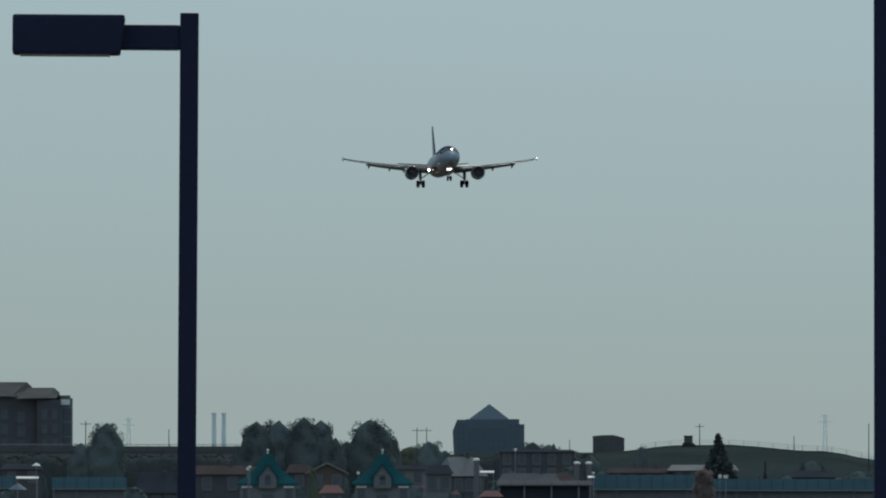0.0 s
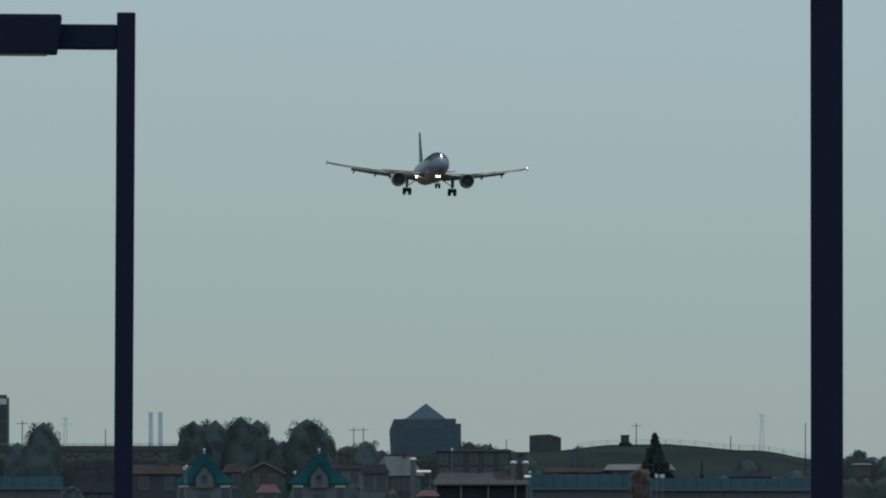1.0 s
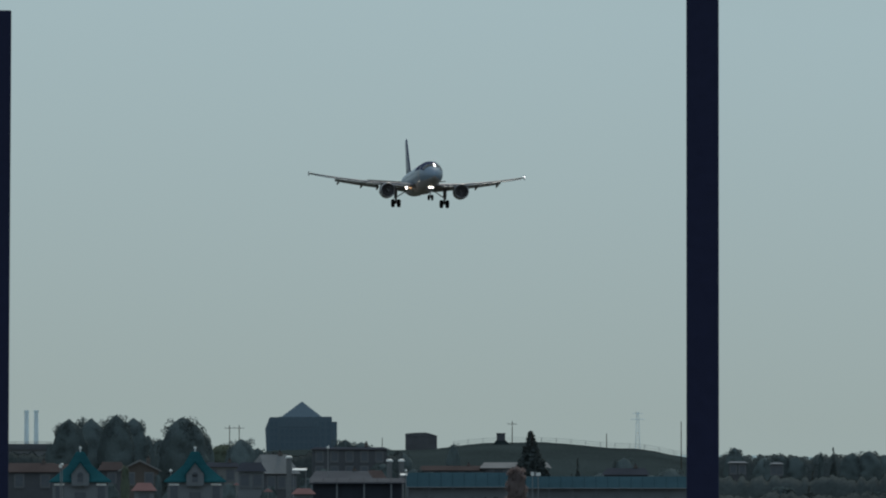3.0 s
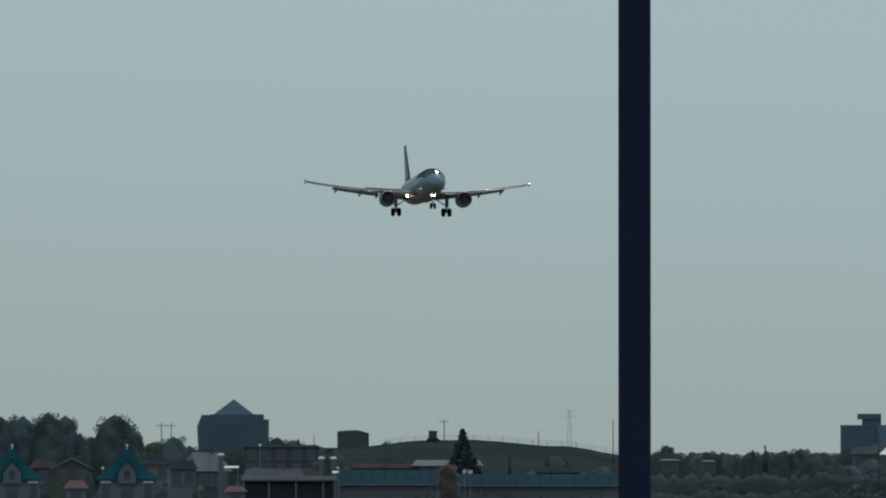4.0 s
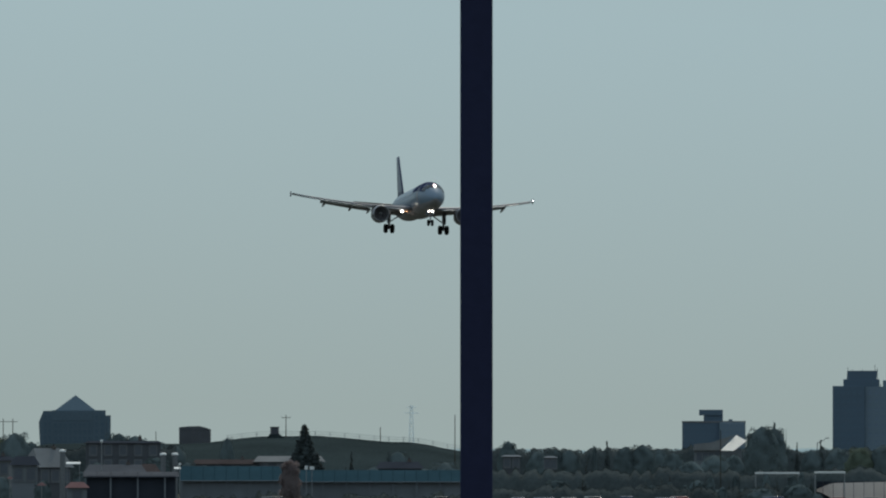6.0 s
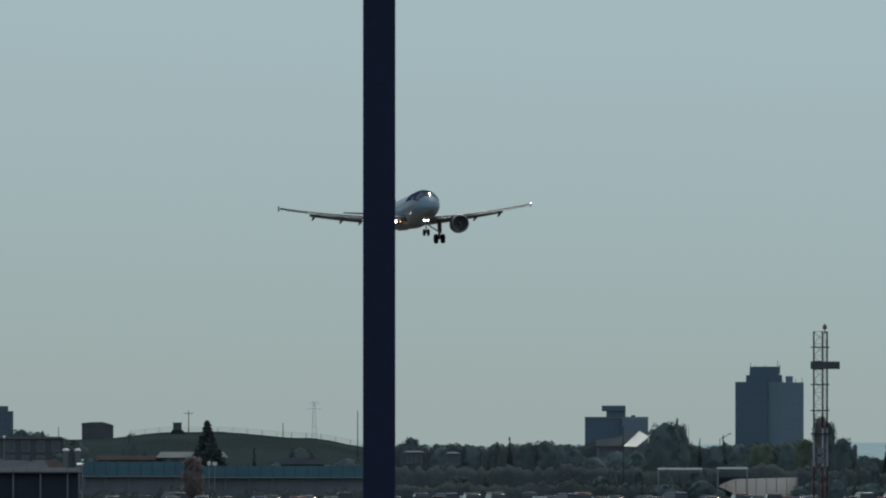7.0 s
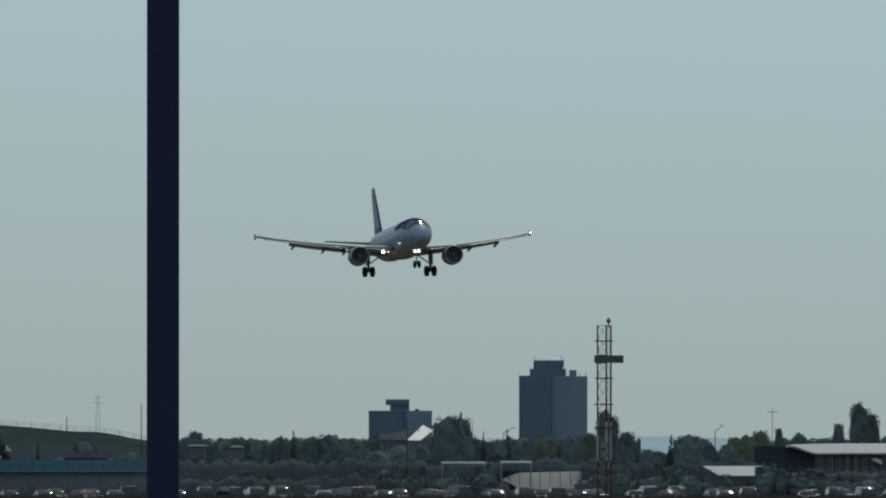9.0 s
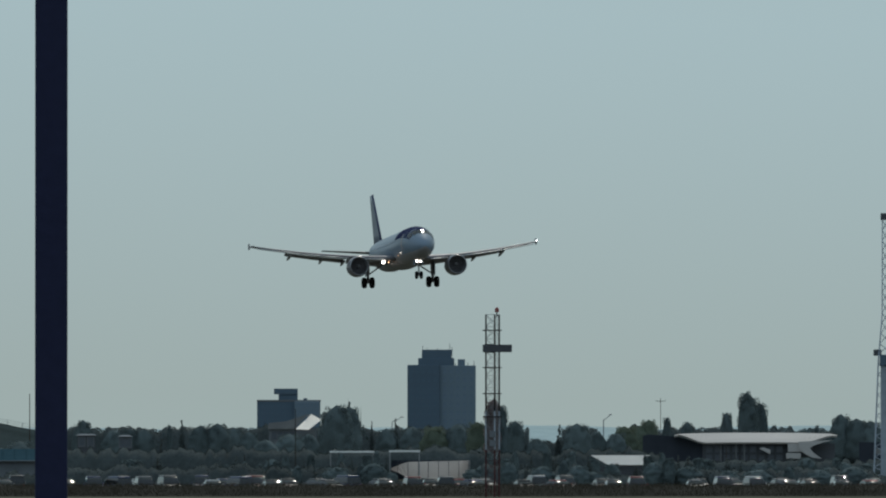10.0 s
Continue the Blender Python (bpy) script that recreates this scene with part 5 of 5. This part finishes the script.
SLAT = surface("bare metal slat", (0.42, 0.43, 0.44), 0.5, 0.6, 0.08, 1, 0.4, 0.01)
LIP = surface("polished inlet lip", (0.3, 0.3, 0.315), 0.4, 1.0, 0.08, 1, 0.4, 0.01)
FAN = surface("dark fan blades", (0.15, 0.142, 0.146), 0.6, 0.2, 0.2, 2, 1)
COCKPIT = surface("cockpit glass", (0.01, 0.012, 0.016), 0.1, 0, 0.1, 1, 1, 0.0)
CABIN_GLASS = surface("cabin window glass", (0.19, 0.245, 0.31), 0.3, 0, 0.1, 1, 1, 0.0)
LANDING = glow("landing light", (1.0, 0.93, 0.82), 11)
AMBER = glow("amber lamp", (1.0, 0.5, 0.25), 4)
STROBE = glow("wingtip light", (0.95, 0.98, 1.0), 5)
GEAR_Y = 17.7  # distance from the nose to the main wheels

HULL = [(0.0, 0.06, -0.62), (0.12, 0.32, -0.6), (0.45, 0.64, -0.54), (1.0, 0.96, -0.46), (1.7, 1.25, -0.36), (2.5, 1.5, -0.25), (3.4, 1.7, -0.15),
        (4.5, 1.86, -0.07), (6.0, 1.96, 0.0), (9.0, 1.975, 0.0), (16.0, 1.975, 0.0), (23.5, 1.975, 0.0), (26.0, 1.9, 0.08), (29.0, 1.66, 0.3),
        (32.0, 1.26, 0.62), (35.0, 0.74, 0.98), (37.0, 0.36, 1.2), (37.5, 0.2, 1.25)]


def hull(s, a, proud=0.0):
    """A point of the fuselage skin, s metres behind the nose, a radians round from the top towards the right wing."""
    ss = [q[0] for q in HULL]
    r = float(np.interp(s, ss, [q[1] for q in HULL])) + proud
    z = float(np.interp(s, ss, [q[2] for q in HULL]))
    return Vector((r * math.sin(a), GEAR_Y - s, z + r * math.cos(a) * 1.03))


def skin_patch(bm, s0, s1, a0, a1, proud, ns=6, na=6, taper=0.0, rise=0.0):
    grid = []
    for i in range(ns + 1):
        f = i / ns
        s = s0 + (s1 - s0) * f
        grid.append([bm.verts.new(hull(s + taper * abs(a0 + (a1 - a0) * j / na), a0 + (a1 - a0) * j / na, proud + rise * f)) for j in range(na + 1)])
    for i in range(ns):
        for j in range(na):
            bm.faces.new((grid[i][j], grid[i][j + 1], grid[i + 1][j + 1], grid[i + 1][j]))
    return bm


def aerofoil(bm, spans, sections=9):
    """Adds a closed wing: spans of (x, s_lead, s_trail, z, thickness ratio)."""
    loops = []
    for x, s0, s1, z, t in spans:
        c = s1 - s0
        loop = []
        for k in range(sections):
            f = (1 - math.cos(math.pi * k / (sections - 1))) / 2
            loop.append((f, t * c * 2.6 * (0.2969 * math.sqrt(f) - 0.126 * f - 0.3516 * f * f + 0.2843 * f**3 - 0.1015 * f**4) * 1.9))
        pts = [(x, GEAR_Y - (s0 + f * c), z + h) for f, h in loop] + [(x, GEAR_Y - (s0 + f * c), z - 0.6 * h) for f, h in loop[-2:0:-1]]
        loops.append([bm.verts.new(p) for p in pts])
    n = len(loops[0])
    for a, b in zip(loops, loops[1:]):
        for i in range(n):
            j = (i + 1) % n
            bm.faces.new((a[i], a[j], b[j], b[i]))
    bm.faces.new(loops[0][::-1])
    bm.faces.new(loops[-1])
    bmesh.ops.recalc_face_normals(bm, faces=bm.faces[:])
    return bm


def revolve(bm, rings, x, z, sides=28, close=True):
    """Adds a body of revolution along y: rings of (s, radius)."""
    loops = [[bm.verts.new((x + r * math.cos(2 * math.pi * k / sides), GEAR_Y - s, z + r * math.sin(2 * math.pi * k / sides))) for k in range(sides)] for s, r in rings]
    for a, b in zip(loops, loops[1:]):
        for k in range(sides):
            bm.faces.new((a[k], a[(k + 1) % sides], b[(k + 1) % sides], b[k]))
    if close:
        bm.faces.new(loops[0])
        bm.faces.new(loops[-1][::-1])
    bmesh.ops.recalc_face_normals(bm, faces=bm.faces[:])
    return bm


def wing_z(x):
    """Height of the wing at x metres from the centre line, bent upwards by its load."""
    x = abs(x)
    return -1.25 + 0.085 * (x - 2) + 0.0046 * (x - 2) ** 2


def wing_lead(x):
    return 11.6 + (abs(x) - 1.9) * 0.6


def wing_trail(x):
    x = abs(x)
    return 18.1 + max(0, x - 6.4) * 0.405 + min(x, 6.4) * 0.02


def make_wing(plane, side):
    xs = [1.5, 2.5, 4, 6.4, 9, 12, 15, 16.9]
    wing = part("wing", aerofoil(B(), [(side * x, wing_lead(x), wing_trail(x), wing_z(x), 0.14 - 0.0022 * x) for x in xs]), WINGGREY, plane, "", True)
    for a, b in ((2.1, 6.2), (6.5, 13.0)):
        ks = [a + (b - a) * k / 4 for k in range(5)]
        bm = aerofoil(B(), [(side * x, 0, 1.55 - 0.05 * x, 0, 0.12) for x in ks])
        for v in bm.verts:
            s = GEAR_Y - v.co.y
            x = abs(v.co.x)
            v.co.y = GEAR_Y - (wing_trail(x) - 0.25 + s * 0.9)
            v.co.z = wing_z(x) - 0.06 - s * 0.3 + v.co.z
        part("flap", bm, WINGGREY, wing, "lowered grey flap", True)
    for a, b in ((2.6, 4.9), (6.6, 16.2)):
        ks = [a + (b - a) * k / 4 for k in range(5)]
        bm = aerofoil(B(), [(side * x, wing_lead(x) - 0.35, wing_lead(x) + 0.35, wing_z(x) - 0.2, 0.24) for x in ks])
        part("slat", bm, SLAT, wing, "drooped bare-metal leading-edge slat", True)
    for x in (6.6, 9.0, 12.5):
        s = wing_trail(x)
        bm = revolve(B(), [(s - 1.8, 0.03), (s - 1.1, 0.13), (s - 0.2, 0.18), (s + 0.9, 0.16), (s + 1.9, 0.04)], side * x, wing_z(x) - 0.36, 12)
        for v in bm.verts:
            v.co.z -= max(0, (GEAR_Y - s - v.co.y + 0.3)) * 0.15
        part("flap_track_fairing", bm, DARKGREY, wing, "", True)
    zt = wing_z(17)
    fence = part("wingtip_fence", prism(B(), [(-0.03, -0.3), (0.03, -0.3), (0.03, 0.38), (-0.03, 0.38)], -0.75, 0.75), WINGGREY, wing)
    for v in fence.data.vertices:
        v.co.y = GEAR_Y - (wing_trail(17) - 0.45) + v.co.y * (0.35 + 0.5 * (1 - abs(v.co.z))) - abs(v.co.z) * 0.8
        v.co.x += side * 16.95
        v.co.z += zt
    part("tip_light", revolve(B(), [(wing_lead(16.8) - 0.12, 0.03), (wing_lead(16.8), 0.075), (wing_lead(16.8) + 0.25, 0.075)], side * 16.75, zt + 0.02, 10), STROBE if side < 0 else LIP, wing, "wingtip light")
    return wing


def make_engine(plane, side):
    x, z, s = side * 5.75, -2.05, 11.7
    eng = part("engine", revolve(B(), [(s + 0.12, 1.13), (s + 0.5, 1.18), (s + 1.2, 1.2), (s + 2.2, 1.17), (s + 3.2, 1.02), (s + 3.9, 0.88), (s + 3.9, 0.7), (s + 2.9, 0.6)], x, z, 36, False), NACELLE, plane, "", True)
    part("inlet_lip", revolve(B(), [(s + 0.14, 1.135), (s + 0.03, 1.09), (s, 1.05), (s + 0.04, 1.01), (s + 0.2, 0.98)], x, z, 36, False), LIP, eng, "polished metal inlet lip", True)
    part("inlet_duct", revolve(B(), [(s + 0.19, 0.98), (s + 0.5, 0.96), (s + 1.05, 0.95)], x, z, 36, False), DARKGREY, eng, "", True)
    part("fan_disc", revolve(B(), [(s + 1.05, 0.95), (s + 1.1, 0.95)], x, z, 36), FAN, eng)
    part("spinner", revolve(B(), [(s + 0.62, 0.02), (s + 0.75, 0.13), (s + 1.06, 0.28)], x, z, 20), DARKGREY, eng, "", True)
    blade = B()
    for k in range(24):
        t = 2 * math.pi * k / 24
        c, n = Vector((math.cos(t), 0, math.sin(t))), Vector((-math.sin(t), 0, math.cos(t)))
        o = Vector((x, GEAR_Y - s - 0.98, z))
        vs = [blade.verts.new(o + c * r + n * w + Vector((0, w * 0.8, 0))) for r, w in ((0.26, -0.03), (0.26, 0.03), (0.94, 0.09), (0.94, -0.09))]
        blade.faces.new(vs)
    part("fan_blades", blade, FAN, eng)
    part("exhaust_cone", revolve(B(), [(s + 2.9, 0.55), (s + 4.3, 0.38), (s + 4.9, 0.1)], x, z, 24), LIP, eng, "", True)
    bm = prism(B(), [(-0.16, 0), (0.16, 0), (0.12, 1), (-0.12, 1)], 0, 4.6)
    for v in bm.verts:
        f = v.co.y / 4.6
        top = v.co.z > 0.5
        v.co.z = (wing_z(5.75) - 0.05) if top else z + 0.85 + 0.05 * f
        if top and f < 0.5:
            v.co.z = z + 1.2
        v.co.y = GEAR_Y - s - 5.2 + v.co.y
        v.co.x += x
    part("pylon", bm, WINGGREY, eng)
    return eng


def make_wheel(parent, x, y, z, r, w):
    bm = B()
    rings = [(-w / 2, r * 0.55), (-w / 2, r * 0.85), (-w * 0.32, r * 0.97), (0, r), (w * 0.32, r * 0.97), (w / 2, r * 0.85), (w / 2, r * 0.55)]
    loops = [[bm.verts.new((x + q, y + rr * math.cos(2 * math.pi * k / 24), z + rr * math.sin(2 * math.pi * k / 24))) for k in range(24)] for q, rr in rings]
    for a, b in zip(loops, loops[1:]):
        for k in range(24):
            bm.faces.new((a[k], a[(k + 1) % 24], b[(k + 1) % 24], b[k]))
    bm.faces.new(loops[0])
    bm.faces.new(loops[-1][::-1])
    bmesh.ops.recalc_face_normals(bm, faces=bm.faces[:])
    part("wheel", bm, RUBBER, parent, "black aircraft tyre", True)


def make_gear(plane):
    for side in (-1, 1):
        x = side * 3.8
        gear = part("main_gear", bar(bar(B(), (x, 0, -1.2), (x, 0, -2.6), 0.23, 0.21, 12), (x, 0, -2.6), (x, 0, -3.7), 0.16, 0.16, 12), WINGGREY, plane, "grey main landing gear leg")
        part("axle", bar(B(), (x - 0.62, 0, -3.65), (x + 0.62, 0, -3.65), 0.09, 0.09, 10), WINGGREY, gear)
        part("side_stay", bar(B(), (x, 0.05, -2.75), (side * 2.0, 0.1, -1.55), 0.08, 0.08, 8), WINGGREY, gear)
        part("drag_link", bar(bar(B(), (x, 0.05, -2.5), (x, 0.45, -3.05), 0.05, 0.05, 6), (x, 0.45, -3.05), (x, 0.05, -3.55), 0.05, 0.05, 6), WINGGREY, gear)
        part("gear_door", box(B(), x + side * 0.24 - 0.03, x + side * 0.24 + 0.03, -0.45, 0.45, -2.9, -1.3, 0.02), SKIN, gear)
        for w in (-0.46, 0.46):
            make_wheel(gear, x + w, 0, -3.65, 0.64, 0.5)
    y = 12.9
    gear = part("nose_gear", bar(bar(B(), (0, y - 0.2, -1.7), (0, y, -2.7), 0.12, 0.11, 12), (0, y, -2.7), (0, y + 0.05, -3.7), 0.08, 0.08, 12), WINGGREY, plane, "grey nose landing gear leg")
    part("axle", bar(B(), (-0.36, y, -3.7), (0.36, y, -3.7), 0.06, 0.06, 8), WINGGREY, gear)
    part("drag_stay", bar(B(), (0, y, -2.7), (0, y + 1.3, -1.75), 0.06, 0.06, 8), WINGGREY, gear)
    for w in (-0.27, 0.27):
        make_wheel(gear, w, y, -3.7, 0.45, 0.3)
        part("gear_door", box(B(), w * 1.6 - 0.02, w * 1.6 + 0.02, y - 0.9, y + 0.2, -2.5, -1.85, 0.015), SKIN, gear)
        part("landing_light", revolve(B(), [(GEAR_Y - y - 0.22, 0.09), (GEAR_Y - y - 0.18, 0.11), (GEAR_Y - y, 0.05)], w * 0.85, -2.12, 14), LANDING, gear, "lit landing light")


def make_airliner():
    plane = thing("airliner", Matrix(), "white twin-engined airliner with gear and flaps down", "airliner")
    sides = 40
    bm = B()
    ss = sorted(set([q[0] for q in HULL] + [0.25, 0.7, 1.3, 2.1, 2.9, 12, 20, 27.5, 30.5, 33.5]))
    loops = [[bm.verts.new(hull(s, 2 * math.pi * k / sides)) for k in range(sides)] for s in ss]
    for a, b in zip(loops, loops[1:]):
        for k in range(sides):
            f = bm.faces.new((a[k], a[(k + 1) % sides], b[(k + 1) % sides], b[k]))
            f.material_index = 1 if 14 <= k <= 25 else 0
    bm.faces.new(loops[0][::-1])
    bm.faces.new(loops[-1])
    bmesh.ops.recalc_face_normals(bm, faces=bm.faces[:])
    body = part("fuselage", bm, [SKIN, BELLY], plane, "white fuselage toned to shaded blue-grey, with a pale grey belly", True)
    part("crown_patch", skin_patch(B(), 1.95, 9.6, -1.22, 1.22, 0.006, 16, 20, 0.3), NAVY, body, "navy painted crown behind the cockpit", True)
    for a0, a1, s0 in ((-0.33, -0.02, 1.62), (0.02, 0.33, 1.62), (0.37, 0.75, 1.72), (-0.75, -0.37, 1.72), (0.79, 1.12, 2.0), (-1.12, -0.79, 2.0)):
        part("cockpit_window", skin_patch(B(), s0, s0 + 0.95, a0, a1, 0.03, 4, 4, 0.25, 0.05), COCKPIT, body, "dark cockpit window", True)
    pane = B()
    bmesh.ops.create_cone(pane, cap_ends=True, segments=12, radius1=0.12, radius2=0.12, depth=0.02, matrix=Matrix.Rotation(radians(90), 4, "Y"))
    for v in pane.verts:
        v.co.z *= 1.35
    pane = mesh("cabin_window", pane, CABIN_GLASS)
    for side in (-1, 1):
        for k in range(34):
            s = 6.6 + k * 0.66
            if s > 27.5:
                break
            q = new("cabin_window", pane)
            q.parent, q.location = body, hull(s, side * 1.33, 0.0)
        for s in (5.1, 30.3):
            part("cabin_door", skin_patch(B(), s - 0.42, s + 0.42, side * 1.0, side * 1.95, 0.006, 3, 8), BELLY, body, "outlined cabin door", True)
    bm = B()
    bmesh.ops.create_uvsphere(bm, u_segments=24, v_segments=12, radius=1, matrix=Matrix.Translation((0, GEAR_Y - 15.6, -1.35)) @ Matrix.Diagonal((1.95, 4.6, 1.0, 1)))
    part("belly_fairing", bm, BELLY, plane, "", True)
    for side in (-1, 1):
        make_wing(plane, side)
        make_engine(plane, side)
        part("tailplane", aerofoil(B(), [(side * x, 31.2 + 0.62 * x, 34.9 + 0.27 * x, 0.75 + 0.1 * x, 0.08) for x in (0.4, 2.5, 4.5, 6.2)]), DARKGREY, plane, "", True)
        for x, r in ((2.15, 0.05), (2.8, 0.17)) if side > 0 else ():
            part("root_light", revolve(B(), [(GEAR_Y - 5.2, r * 0.8), (GEAR_Y - 5.15, r), (GEAR_Y - 4.7, r * 0.6)], side * x, -1.62, 14), LANDING if r > 0.1 else AMBER, plane, "lit wing-root landing light" if r > 0.1 else "small amber wing-root lamp")
    bm = aerofoil(B(), [(z, 29.2 + 0.92 * (z - 1.2), 35.4 + 0.33 * (z - 1.2), 0, 0.075) for z in (1.2, 3, 5, 7, 7.85)])
    for v in bm.verts:
        v.co.x, v.co.z = v.co.z * 0.8, v.co.x
    fin = part("fin", bm, FIN, plane, "tall dark blue-grey fin", True)
    bm = aerofoil(B(), [(z, 29.1 + 0.92 * (z - 1.2), 30.2 + 0.87 * (z - 1.2), 0, 0.3) for z in (1.2, 4, 7.9)])
    for v in bm.verts:
        v.co.x, v.co.z = v.co.z * 0.85, v.co.x
    part("leading_edge", bm, NAVY, fin, "navy leading edge", True)
    make_gear(plane)
    return plane


airliner = make_airliner()

FLIGHT = [
    (0.0, -0.13, 1960.9, 52.18, 0.34, 5.2), (0.5, 4.26, 1927.2, 50.71, -0.66, 5.5), (1.0, 8.43, 1894.2, 49.13, -1.57, 5.7),
    (1.5, 12.71, 1858.2, 47.89, -1.61, 5.9), (2.0, 16.96, 1822.9, 46.53, -1.46, 6.0), (3.5, 30.22, 1724.7, 42.16, -0.65, 6.4),
    (4.0, 34.98, 1691.6, 40.57, -0.48, 6.5), (4.5, 39.47, 1658.9, 39.21, -0.6, 6.55), (5.0, 44.19, 1626.4, 37.8, -1.59, 6.58),
    (5.5, 48.78, 1592.6, 36.28, -2.11, 6.6), (7.0, 63.36, 1496.8, 31.66, 1.36, 6.5), (7.5, 68.39, 1464.4, 29.94, 2.69, 6.4),
    (8.0, 73.24, 1432.9, 28.29, 2.78, 6.3), (8.5, 78.13, 1400.8, 26.52, 2.01, 6.1), (9.0, 82.84, 1369.5, 24.65, 0.91, 5.9),
    (9.5, 87.56, 1339.2, 22.9, 0.84, 5.7), (10.0, 92.23, 1308.8, 21.23, 1.24, 5.5),
]


def motions():
    """The airliner descends past the camera; rows of seconds, place, bank and heading."""
    walk(airliner, [(t, pose(x, y, EYE + z, 3.15, bank, 180 + turn)) for t, x, y, z, bank, turn in FLIGHT])


motions()
